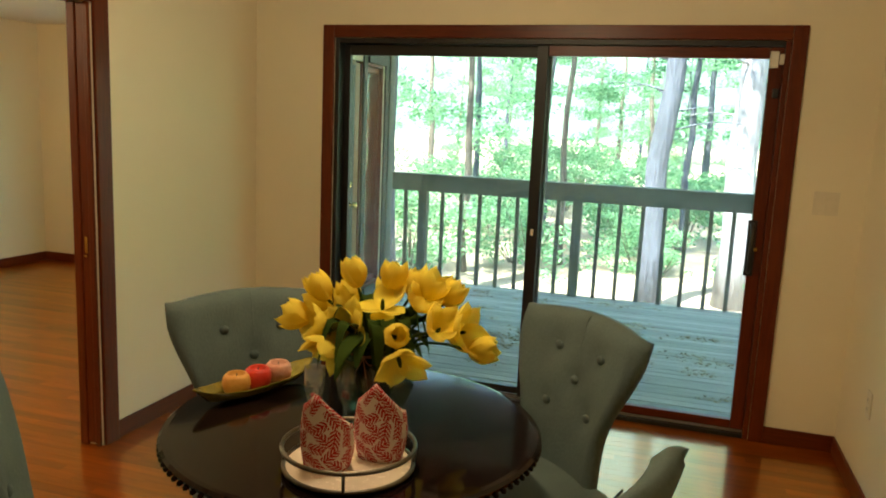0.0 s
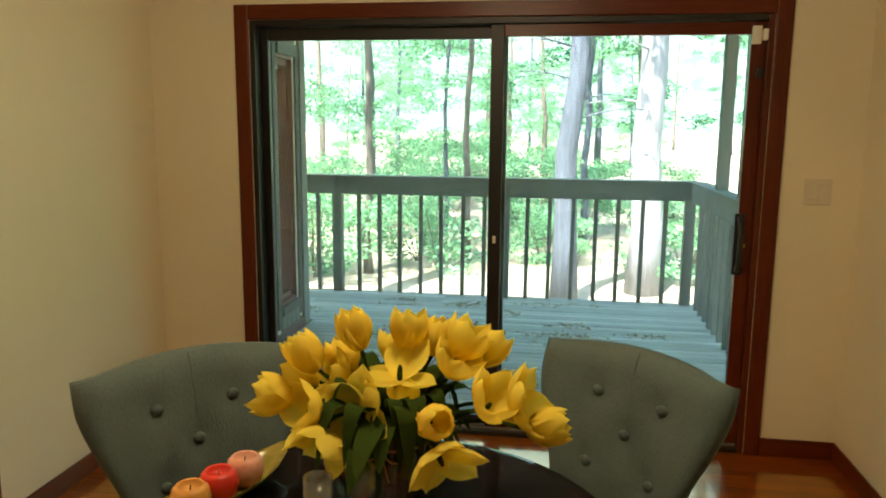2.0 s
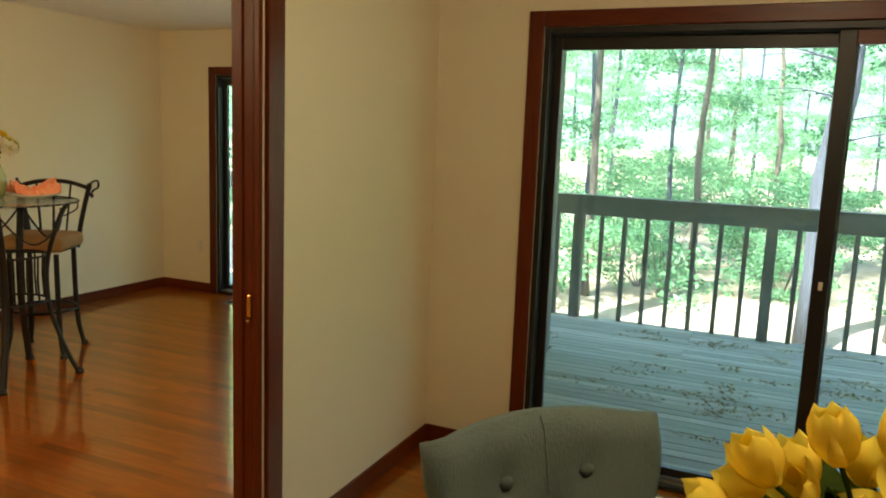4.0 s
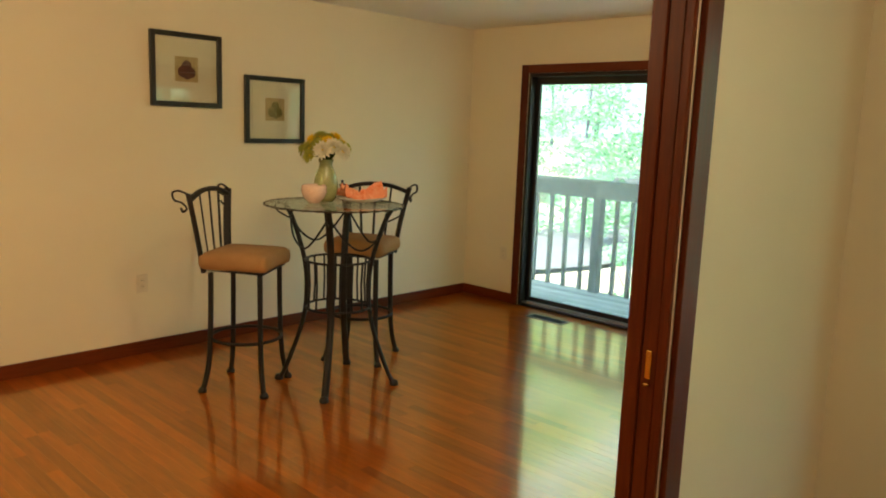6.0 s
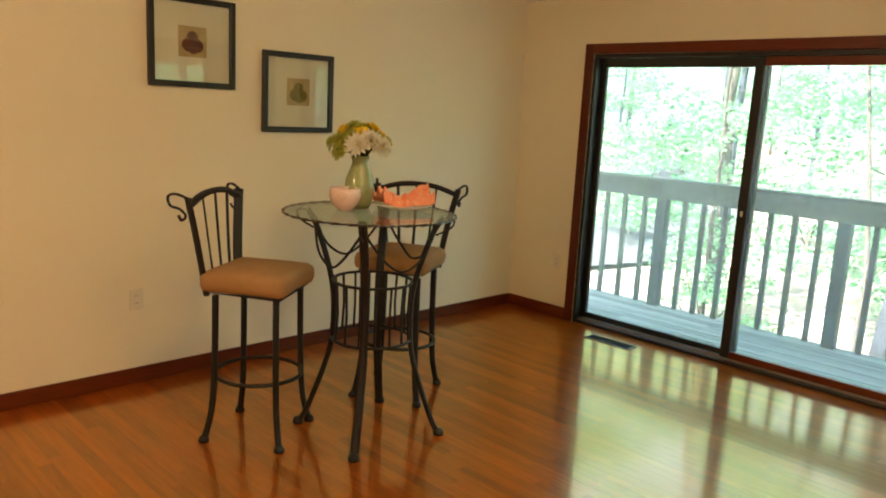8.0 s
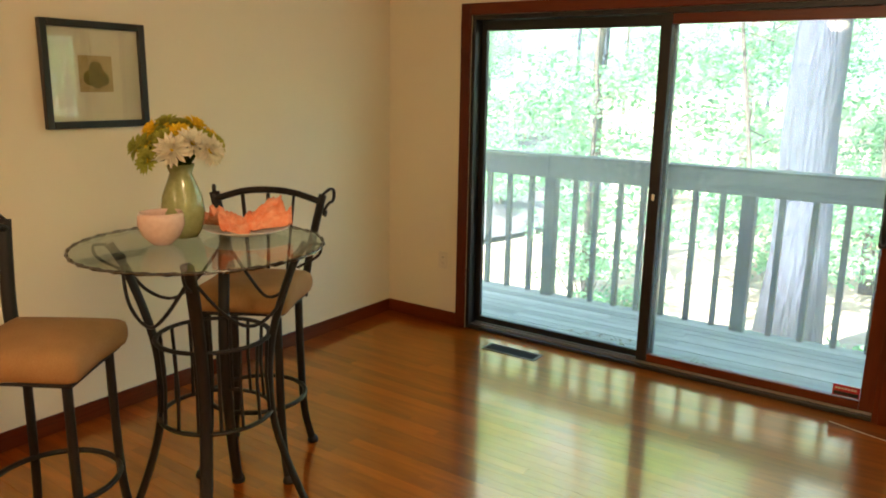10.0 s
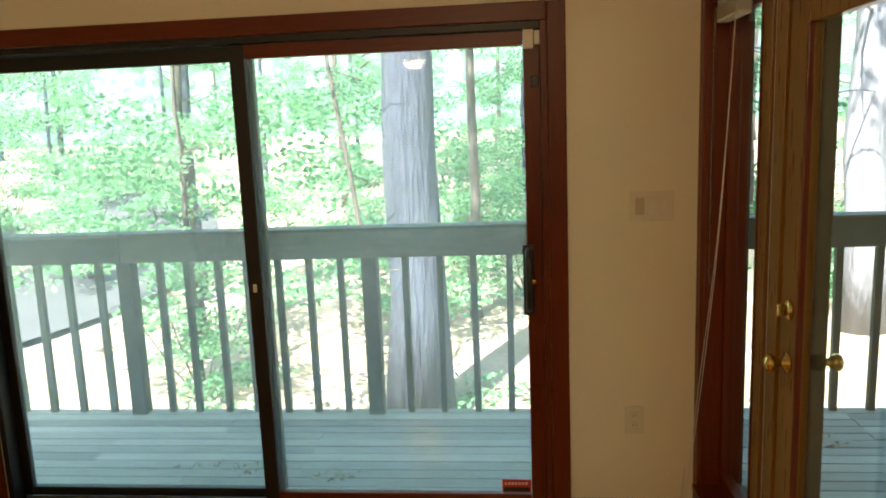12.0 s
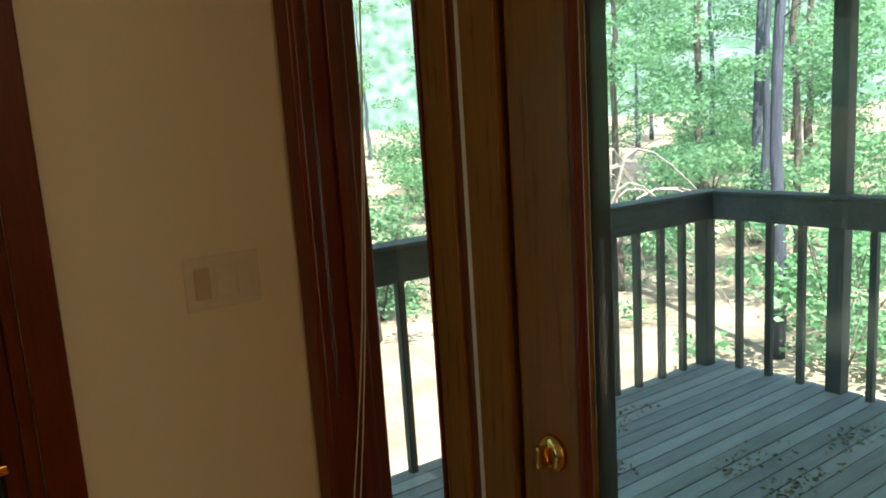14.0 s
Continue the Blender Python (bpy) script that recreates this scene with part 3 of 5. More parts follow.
part("window_sill", box(-0.66, -0.476, 1.718, ENT1 - 0.0125, 0.17, 0.195, 0.004), TRIM_Y, window)
part("lower_panel", box(-0.60, -0.50, 1.718, ENT1 - 0.0125, 0.0, 0.169), TRIM_Y, window)
for a, b in ((ENT1 - 0.028, ENT1 - 0.0125), (1.718, 1.727)):
    part("sash_stile", box(-0.555, -0.512, a, b, 0.196, 2.039, 0.003), TRIM, window)
part("sash_rail", box(-0.555, -0.512, 1.728, ENT1 - 0.029, 0.196, 0.24, 0.003), TRIM_Y, window)
part("sash_rail", box(-0.555, -0.512, 1.728, ENT1 - 0.029, 1.99, 2.039, 0.003), TRIM_Y, window)
part("pane", box(-0.536, -0.532, 1.728, ENT1 - 0.029, 0.241, 1.989), PANE, window)

door = thing("door_4", "varnished pine full-glass entry door, closed, with brass hardware", "door", kind="structure")
XF = -0.55
part("mullion", box(XF, -0.474, 1.635, 1.717, 0.0, 2.059, 0.004), HONEY, door)
part("weatherstrip", box(XF + 0.004, XF + 0.03, 1.596, 1.612, 0.012, 2.03, 0.003), CORD, door, "cream weatherstrip")
part("jamb", box(XF + 0.006, -0.474, 1.613, 1.634, 0.0, 2.04, 0.003), TRIM, door)
part("jamb", box(XF, -0.474, 1.505, 1.595, 0.0, 2.04, 0.003), HONEY, door)
part("jamb_groove", box(XF + 0.02, -0.474, 1.482, 1.504, 0.0, 2.04), TRIM, door)
part("jamb", box(XF, -0.474, ENT0 + 0.001, ENT0 + 0.06, 0.0, 2.04, 0.003), HONEY, door)
part("head_jamb", box(XF, -0.474, ENT0 + 0.061, 1.504, 2.02, 2.059, 0.003), HONEY, door)
part("threshold", box(XF - 0.03, -0.44, ENT0 + 0.001, 1.634, -0.01, 0.012, 0.003), ALU, door)
leaf = thing("leaf", "", "")
leaf.parent = door
part("lock_stile", box(XF + 0.002, -0.508, 1.345, 1.481, 0.014, 2.018, 0.004), HONEY, leaf)
part("hinge_stile", box(XF + 0.002, -0.508, ENT0 + 0.062, 0.735, 0.014, 2.018, 0.004), HONEY, leaf)
part("rail", box(XF + 0.002, -0.508, 0.736, 1.344, 0.014, 0.26, 0.004), HONEY, leaf)
part("rail", box(XF + 0.002, -0.508, 0.736, 1.344, 1.88, 2.018, 0.004), HONEY, leaf)
for y0, y1 in ((1.33, 1.344), (0.736, 0.75)):
    part("bead", box(XF - 0.004, -0.535, y0, y1, 0.261, 1.879, 0.004), TRIM, leaf)
part("pane", box(-0.533, -0.529, 0.751, 1.329, 0.262, 1.878), PANE, leaf)
part("outer_face", box(-0.507, -0.462, 1.347, 1.481, 0.014, 2.018, 0.004), DARKGREY, leaf, "grey painted outer face")


def knob_at(x, y, z, way, r=0.027):
    """A round knob on its rose, turned about x."""
    bm = lathe([(0, 0), (0.033, 0), (0.031, 0.006), (0.014, 0.011), (0.011, 0.026), (0.019, 0.034), (r, 0.048), (r * 0.93, 0.06), (0.012, 0.068), (0, 0.069)], 24)
    bmesh.ops.transform(bm, matrix=pose(x, y, z, 0, 90 * way, 0), verts=bm.verts)
    return bm


part("knob", knob_at(XF + 0.0015, 1.405, 0.918, -1), BRASS, leaf, "polished brass knob", smooth=True)
part("knob", knob_at(-0.4615, 1.405, 0.918, 1), BRASS, leaf, "polished brass knob", smooth=True)
bm = lathe([(0, 0), (0.031, 0), (0.029, 0.008), (0.02, 0.012), (0, 0.013)], 24)
bmesh.ops.transform(bm, matrix=pose(XF + 0.0015, 1.405, 1.078, 0, -90, 0), verts=bm.verts)
bolt = part("deadbolt", bm, BRASS, leaf, "brass deadbolt with thumb turn", smooth=True)
part("thumb_turn", box(XF - 0.034, XF - 0.0115, 1.40, 1.41, 1.060, 1.096, 0.003), BRASS, bolt)
bm = lathe([(0, 0), (0.027, 0), (0.024, 0.014), (0, 0.016)], 24)
bmesh.ops.transform(bm, matrix=pose(-0.4615, 1.405, 1.078, 0, 90, 0), verts=bm.verts)
part("deadbolt_cylinder", bm, BRASS, leaf, smooth=True)

# outside face of the living room's east wall
out = thing("siding", "grey weathered grooved plywood siding on the outside wall", "siding", kind="structure")
for y0, y1, z0, z1 in ((0.14, ENT0 - 0.09, -0.08, 2.6), (ENT0 - 0.09, ENT1 + 0.02, 2.15, 2.6), (1.712, ENT1 + 0.018, -0.08, 0.09)):
    n = max(1, round((y1 - y0) / 0.1))
    for k in range(n):
        part("board", box(-0.474, -0.456, y0 + (y1 - y0) * k / n + 0.004, y0 + (y1 - y0) * (k + 1) / n - 0.004, z0, z1, 0.002), SIDING, out)
part("corner_board", box(-0.474, -0.444, ENT1 + 0.092, 2.305, -0.08, 2.6, 0.003), SIDING, out)
part("window_trim", box(-0.474, -0.456, ENT1 + 0.02, ENT1 + 0.09, 0.03, 2.15, 0.003), DARKGREY, out)
part("window_trim", box(-0.474, -0.456, 1.64, 1.71, -0.08, 2.15, 0.003), DARKGREY, out)
part("window_trim", box(-0.474, -0.44, 1.711, ENT1 + 0.019, 0.10, 0.17, 0.003), DARKGREY, out)
part("window_trim", box(-0.474, -0.44, 1.711, ENT1 + 0.019, 2.06, 2.149, 0.003), DARKGREY, out)
part("window_trim", box(-0.474, -0.415, ENT0 - 0.088, ENT0, -0.08, 2.149, 0.003), DARKGREY, out)

# ---- deck ----
DZ = -0.09
RX, RY = 2.84, 3.53
RAILTOP, RAILBOT = 1.045, 0.885


def railing(name, label):
    return thing(name, label, "deck railing", "deck railings", "structure")


def post_mesh(top):
    bm = box(-0.046, 0.046, -0.046, 0.046, DZ - 0.25, top, 0.004)
    return bm


front = railing("railing", "weathered grey-green wooden deck railing with square balusters")
POSTS = [2.79, 1.095, -0.555, -2.21, -3.73, -5.35, -7.0]
baluster = bmesh.new()
box(-0.019, 0.019, -0.019, 0.019, DZ - 0.12, RAILBOT + 0.09, bm=baluster)
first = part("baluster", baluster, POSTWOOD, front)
first.location = (POSTS[0] - 0.21, RY + 0.02, 0)
for a, b in zip(POSTS, POSTS[1:]):
    for k in range(1, 8):
        x = a + (b - a) * k / 8
        if abs(x - first.location.x) < 0.02:
            continue
        o = new("baluster", first.data)
        o.parent = front
        o.location = (x + random.uniform(-0.008, 0.008), RY + 0.02, 0)
        o.rotation_euler = (0, random.uniform(-0.006, 0.006), random.uniform(-0.1, 0.1))
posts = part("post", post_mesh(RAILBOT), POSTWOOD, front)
posts.location = (POSTS[0], RY, 0)
for x in POSTS[1:]:
    o = new("post", posts.data)
    o.parent = front
    o.location = (x, RY, 0)
for a, b in ((2.86, -0.56), (-0.562, -3.74), (-3.742, -7.1)):
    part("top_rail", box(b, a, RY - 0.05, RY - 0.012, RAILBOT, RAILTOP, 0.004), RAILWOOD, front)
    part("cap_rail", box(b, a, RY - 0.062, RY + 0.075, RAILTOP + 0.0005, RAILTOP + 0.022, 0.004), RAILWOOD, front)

side = railing("railing", "weathered deck railing with two tall posts beside the steps")
for k in range(1, 17):
    y = RY - 0.205 * k
    if k in (4, 8, 13):
        continue
    o = new("baluster", first.data)
    o.parent = side
    o.location = (RX + 0.02, y, 0)
part("top_rail", box(RX - 0.05, RX - 0.012, 0.16, RY - 0.06, RAILBOT, RAILTOP, 0.004), RAILWOOD, side)
part("cap_rail", box(RX - 0.062, RX + 0.075, 0.16, RY - 0.064, RAILTOP + 0.0005, RAILTOP + 0.022, 0.004), RAILWOOD, side)
for y in (RY - 0.82, RY - 1.60):
    p = part("tall_post", box(-0.046, 0.046, -0.046, 0.046, DZ - 0.25, 3.4, 0.004), POSTWOOD, side)
    p.location = (RX + 0.05, y, 0)

deck = thing("deck", "weathered grey-green plank deck with scattered brown leaves", "deck", kind="structure")
part("joist", box(-7.1, RX + 0.08, 0.2, RY + 0.05, DZ - 0.30, DZ - 0.05), POSTWOOD, deck)

# ---- ground, driveway ----
GZ = -1.35
bm = bmesh.new()
ring0 = None
for r in (0, 3, 6, 9, 12, 16, 20, 26, 34, 46, 70, 120, 260, 700):
    ring = []
    for i in range(48):
        a = 2 * math.pi * i / 48
        x, y = r * math.cos(a), 4 + r * math.sin(a)
        z = GZ + 0.35 * noise.noise((x * 0.12, y * 0.12, 0)) + min(0.055 * max(0, r - 8), 2.2)
        ring.append(bm.verts.new((x, y, z)))
        if r == 0:
            break
    if ring0:
        for i in range(48):
            j = (i + 1) % 48
            q = [ring0[i % len(ring0)], ring[i], ring[j], ring0[j % len(ring0)]]
            q = [v for k, v in enumerate(q) if v not in q[:k]]
            bm.faces.new(q)
    ring0 = ring
bmesh.ops.recalc_face_normals(bm, faces=bm.faces)
tagged(mesh_object("ground", bm, LITTER, smooth=True), "sunlit woodland ground covered in leaf litter", "ground", kind="structure")


def ground_height(x, y):
    r = math.hypot(x, y - 4)
    return GZ + 0.35 * noise.noise((x * 0.12, y * 0.12, 0)) + min(0.055 * max(0, r - 8), 2.2)


bm = bmesh.new()
line = bend([(-14, 4, 0), (-10.5, 8, 0), (-9.5, 13, 0), (-12, 20, 0), (-18, 28, 0)], 8)
prev = None
for i, p in enumerate(line):
    d = (line[min(i + 1, len(line) - 1)] - line[max(i - 1, 0)]).normalized()
    s = Vector((d.y, -d.x, 0)) * 1.7
    cur = [bm.verts.new((q.x, q.y, ground_height(q.x, q.y) + 0.10)) for q in (p + s, p - s)]
    if prev:
        bm.faces.new((prev[0], cur[0], cur[1], prev[1]))
    prev = cur
bmesh.ops.recalc_face_normals(bm, faces=bm.faces)
tagged(mesh_object("road", bm, ASPHALT), "pale grey asphalt driveway curving through the trees", "driveway", kind="structure")

# glowing ring behind the woods: emission stands in for sunlit, hazy distance
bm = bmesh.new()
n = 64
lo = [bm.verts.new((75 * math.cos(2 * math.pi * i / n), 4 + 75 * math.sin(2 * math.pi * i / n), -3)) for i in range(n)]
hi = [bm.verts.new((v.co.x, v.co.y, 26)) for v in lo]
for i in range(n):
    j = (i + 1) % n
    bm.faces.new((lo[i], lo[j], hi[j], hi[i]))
far = bpy.data.materials.new("glowing_far_woods")
far.use_nodes = True
fn, fl = far.node_tree.nodes, far.node_tree.links
fn.remove(fn["Principled BSDF"])
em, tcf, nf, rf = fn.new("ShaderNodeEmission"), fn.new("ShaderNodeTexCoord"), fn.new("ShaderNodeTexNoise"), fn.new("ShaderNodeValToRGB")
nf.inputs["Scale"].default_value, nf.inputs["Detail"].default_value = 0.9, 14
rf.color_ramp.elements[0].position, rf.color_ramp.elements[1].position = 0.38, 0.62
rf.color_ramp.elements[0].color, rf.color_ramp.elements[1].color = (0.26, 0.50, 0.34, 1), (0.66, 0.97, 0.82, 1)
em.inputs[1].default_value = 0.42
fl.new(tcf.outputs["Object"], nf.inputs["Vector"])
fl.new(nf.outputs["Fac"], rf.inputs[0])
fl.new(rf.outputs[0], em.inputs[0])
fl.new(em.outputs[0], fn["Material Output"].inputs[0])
tagged(mesh_object("backdrop", bm, far), "glowing ring painted as the bright hazy distance of sunlit woods", "backdrop", kind="structure")


# ---- trees ----
def leaf_mesh(name, blobs, count, size, seed, material=LEAF):
    """Loose leaves strewn through ellipsoid blobs (centre, radii): one mesh of small bent leaves."""
    rng = np.random.default_rng(seed)
    vol = np.array([b[1][0] * b[1][1] * b[1][2] for b in blobs]) ** 0.7
    pick = rng.choice(len(blobs), count, p=vol / vol.sum())
    cen = np.array([b[0] for b in blobs])[pick]
    rad = np.array([b[1] for b in blobs])[pick]
    d = rng.normal(size=(count, 3))
    d /= np.linalg.norm(d, axis=1)[:, None]
    at = cen + d * rad * (rng.random(count) ** 0.45)[:, None]
    u = rng.normal(size=(count, 3)) * (1, 1, 0.45)
    u /= np.linalg.norm(u, axis=1)[:, None]
    w = np.cross(u, rng.normal(size=(count, 3)))
    w /= np.linalg.norm(w, axis=1)[:, None]
    s = size * rng.uniform(0.6, 1.3, count)[:, None]
    vs = np.stack([at - u * s * 0.5, at + w * s * 0.28, at + u * s * 0.5, at - w * s * 0.28], 1).reshape(-1, 3)
    me = bpy.data.meshes.new(name)
    me.from_pydata(vs.tolist(), [], np.arange(count * 4).reshape(-1, 4).tolist())
    me.materials.append(material)
    return me


def blobs_in(rng, n, r, z0, z1, size):
    out = []
    for _ in range(n):
        a, q = rng.uniform(0, 6.28), r * math.sqrt(rng.random())
        z = rng.uniform(z0, z1)
        s = size * rng.uniform(0.6, 1.3)
        out.append(((q * math.cos(a), q * math.sin(a), z), (s, s, s * 0.42)))
    return out


rnd = random.Random(5)
LOWCROWN = [leaf_mesh("crown", blobs_in(rnd, 26, 1.9, 0.9, 5.2, 0.55), 8200, 0.08, 10 + k) for k in range(4)]
HIGHCROWN = [leaf_mesh("crown", blobs_in(rnd, 30, 2.6, 8.0, 13.0, 0.9), 4600, 0.14, 30 + k) for k in range(2)]
PINECROWN = [leaf_mesh("crown", blobs_in(rnd, 30, 2.4, 2.4, 7.5, 0.5), 6200, 0.09, 40 + k, LEAFDARK) for k in range(2)]
BUSHES = [leaf_mesh("foliage", blobs_in(rnd, 14, 0.9, 0.15, 1.3, 0.36), 2500, 0.066, 50 + k) for k in range(3)]


def limbs(bm, h, r, z0, z1, n, length, rng, droop=0.0):
    for _ in range(n):
        z = rng.uniform(z0, z1)
        a = rng.uniform(0, 6.28)
        L = length * rng.uniform(0.5, 1.2)
        k = max(0.010, r * (1 - z / h) * 0.13)
        pts = [(0, 0, z), (math.cos(a) * L * 0.5, math.sin(a) * L * 0.5, z + L * (0.18 - droop)), (math.cos(a + 0.2) * L, math.sin(a + 0.2) * L, z + L * (0.22 - 2 * droop))]
        tube(bend(pts, 3), [k, k * 0.9, k * 0.8, k * 0.6, k * 0.5, k * 0.35, k * 0.25], 5, bm=bm)


def tree(x, y, dia, h, crown, seed, label, limb=(2.0, 5.0, 8, 1.6), lean=(0, 0), bark=BARKDARK, droop=0.0, crown_scale=1.0, sink=0.1):
    rng = random.Random(seed)
    t = thing("tree", label, "tree", "woodland trees", at=pose(x, y, ground_height(x, y) - sink, 0, 0, 0))
    r = dia / 2
    pts, rad = [], []
    for i in range(13):
        q = i / 12
        pts.append((lean[0] * q * q + 0.04 * rng.uniform(-1, 1) * (i > 0) * h / 8, lean[1] * q * q + 0.04 * rng.uniform(-1, 1) * (i > 0) * h / 8, q * h))
        rad.append(r * (1.28 if i == 0 else 1.0) * (1 - 0.85 * q) + 0.01)
    bm = tube(pts, rad, 12)
    limbs(bm, h, r, limb[0], limb[1], limb[2], limb[3], rng, droop)
    part("trunk", bm, bark, t, smooth=True)
    if crown is not None:
        c = new("crown", crown)
        c.parent = t
        c.rotation_euler = (0, 0, rng.uniform(0, 6.28))
        c.scale = (crown_scale,) * 3
    return t


tree(-2.38, 6.6, 0.60, 17, HIGHCROWN[0], 1, "huge grey-barked pine trunk close to the deck", (5, 12, 10, 2.0), bark=BARK)
tree(-1.96, 10.2, 0.15, 11, HIGHCROWN[1], 2, "slim straight dark tree trunk", (2.5, 8, 10, 0.9))
tree(-0.23, 11.5, 0.14, 10, HIGHCROWN[0], 3, "slim dark tree with bare side twigs", (1.5, 7, 22, 1.2), droop=0.1)
tree(1.73, 8.2, 0.36, 15, HIGHCROWN[1], 4, "grey-blue pine trunk with dead horizontal twigs", (2.8, 7.5, 16, 1.7), lean=(0.9, 0), bark=BARK, droop=0.06)
tree(3.05, 9.0, 0.52, 15, HIGHCROWN[0], 6, "grey pine trunk with sunlight painted into its pale bark", (3.0, 8, 14, 1.4), bark=BARKSUNLIT, droop=0.08)
tree(6.4, 5.2, 0.14, 10, HIGHCROWN[1], 7, "slim pale trunk in dappled sun", (3, 7, 8, 1.2), bark=BARK)
tree(-2.75, 6.3, 0.05, 5.5, None, 8, "thin bare leaning sapling", (1.5, 4.5, 8, 0.5), lean=(-0.7, 0.3))
tree(-5.9, 9.3, 0.17, 8, LOWCROWN[0], 9, "leafy young maple beside the deck", (1.0, 5, 16, 1.5), crown_scale=1.4)
tree(-5.1, 7.4, 0.07, 5, LOWCROWN[1], 10, "leafy green sapling close to the deck", (1.0, 4, 12, 1.0), crown_scale=1.1)
tree(7.6, 8.6, 0.12, 7, LOWCROWN[2], 11, "leafy understory tree beyond the deck", (1.0, 5, 12, 1.4))
rnd = random.Random(11)
LABELS = ("slim leafy woodland tree in bright sun", "dark-trunked woodland tree with fresh green leaves", "woodland tree with a thin crooked trunk")
spots = []
while len(spots) < 92:
    a, r = rnd.uniform(-10, 190), rnd.uniform(9.5, 44)
    x, y = r * math.cos(radians(a)), 3 + r * math.sin(radians(a))
    if y < 6.5 and -7 < x < 5.5 or math.hypot(x + 10, y - 10) < 3:
        continue
    if any(math.hypot(x - q[0], y - q[1]) < 1.5 for q in spots):
        continue
    spots.append((x, y))
for i, (x, y) in enumerate(spots):
    low = rnd.random() < 0.66
    crown = rnd.choice(LOWCROWN if low else HIGHCROWN + PINECROWN)
    tree(x, y, rnd.uniform(0.08, 0.26), rnd.uniform(7, 13), crown, 100 + i, LABELS[i % 3], (1.2, 6, 10, 1.3), lean=(rnd.uniform(-0.6, 0.6), rnd.uniform(-0.4, 0.4)), crown_scale=rnd.uniform(0.8, 1.5), bark=rnd.choice((BARK, BARKDARK)))


def bush(x, y, k, s, seed):
    rng = random.Random(seed)
    b = thing("bush", "loose green understory shrub on the woodland floor", "shrub", "understory shrubs", at=pose(x, y, ground_height(x, y) - 0.1, 0, 0, rng.uniform(0, 360)))
    bm = bmesh.new()
    for _ in range(6):
        a, q = rng.uniform(0, 6.28), rng.uniform(0.2, 0.7)
        tube([(0, 0, 0), (q * 0.5 * math.cos(a), q * 0.5 * math.sin(a), 0.5 * s), (q * math.cos(a) * s, q * math.sin(a) * s, 1.1 * s)], [0.014, 0.01, 0.005], 5, bm=bm)
    part("stems", bm, BARKDARK, b)
    c = new("foliage", BUSHES[k % 3])
    c.parent = b
    c.scale = (s, s, s)
    return b


n = 0
while n < 88:
    a, r = rnd.uniform(-5, 185), rnd.uniform(5.5, 30)
    x, y = r * math.cos(radians(a)), 4 + r * math.sin(radians(a))
    if y < 6.0 and -7.5 < x < 4.2 or math.hypot(x + 10, y - 10) < 2.6 or math.hypot(x + 2.4, y - 6.8) < 1.8:
        continue
    bush(x, y, n, rnd.uniform(0.8, 1.7), 300 + n)
    n += 1

# arching dead brush beyond the deck corner
brush = thing("dead_brush", "tangle of pale arching dead branches", "dead branches", at=pose(4.6, 6.4, ground_height(4.6, 6.4) - 0.05, 0, 0, 0))
rng = random.Random(21)
for k in range(16):
    a, L = rng.uniform(-0.6, 1.3), rng.uniform(1.2, 2.3)
    pts = [(rng.uniform(-0.3, 0.3), rng.uniform(-0.3, 0.3), 0), (L * 0.3 * math.cos(a), L * 0.3 * math.sin(a), 1.9 + rng.uniform(-0.3, 0.5)), (L * 0.9 * math.cos(a), L * 0.8 * math.sin(a), 1.6 + rng.uniform(-0.4, 0.3)), (L * 1.4 * math.cos(a), L * 1.2 * math.sin(a), 0.5)]
    part("branch", tube(bend(pts, 5), [0.022 - 0.0012 * i for i in range(16)], 5), TWIG, brush)

# fallen leaves on the deck
drifts = []
for _ in range(46):
    dx, dy = (rnd.uniform(-0.3, 2.7), rnd.uniform(0.8, 3.4)) if rnd.random() < 0.74 else (rnd.uniform(-4.2, -0.6), rnd.uniform(2.45, 3.4))
    drifts.append(((dx, dy, DZ + 0.004), (rnd.uniform(0.10, 0.34), rnd.uniform(0.05, 0.16), 0.0015)))
bm_l = leaf_mesh("fallen_leaves", drifts, 2000, 0.028, 77, BROWNLEAF)
tagged(new("fallen_leaves", bm_l), "small brown leaves and twigs strewn on the deck", "leaf litter", kind="stuff")

# low green growth on the woodland floor
sprigs = [((x, y, ground_height(x, y) + 0.12), (rnd.uniform(0.4, 1.1), rnd.uniform(0.4, 1.1), 0.14)) for x, y in ((rnd.uniform(-13, 13), rnd.uniform(6, 24)) for _ in range(110)) if math.hypot(x + 10, y - 10) > 2.8]
tagged(new("ground_cover", leaf_mesh("ground_cover", sprigs, 15000, 0.10, 91)), "low green seedlings and ferns over the leaf litter", "undergrowth", kind="stuff")

# ---- dining room ----
TC = Vector((1.257, -2.287, 0))
table = thing("dining_table", "round espresso-stained dining table with a beaded rim", "dining table", at=Matrix.Translation(TC))
TZ = 0.755
part("tabletop", lathe([(0, TZ - 0.035), (0.463, TZ - 0.035), (0.488, TZ - 0.03), (0.505, TZ - 0.018), (0.508, TZ - 0.008), (0.50, TZ - 0.001), (0.488, TZ), (0, TZ)], 72), DARKWOOD, table, smooth=False)
bead = bmesh.new()
for i in range(110):
    a = 2 * math.pi * i / 110
    bmesh.ops.create_icosphere(bead, subdivisions=1, radius=0.0085, matrix=Matrix.Translation((0.504 * math.cos(a), 0.504 * math.sin(a), TZ - 0.023)))
part("beaded_edge", bead, DARKWOOD, table, "carved bead moulding", smooth=True)
part("apron", lathe([(0.40, TZ - 0.09), (0.42, TZ - 0.09), (0.42, TZ - 0.036), (0.40, TZ - 0.036), (0.40, TZ - 0.09)], 48), DARKWOOD, table)
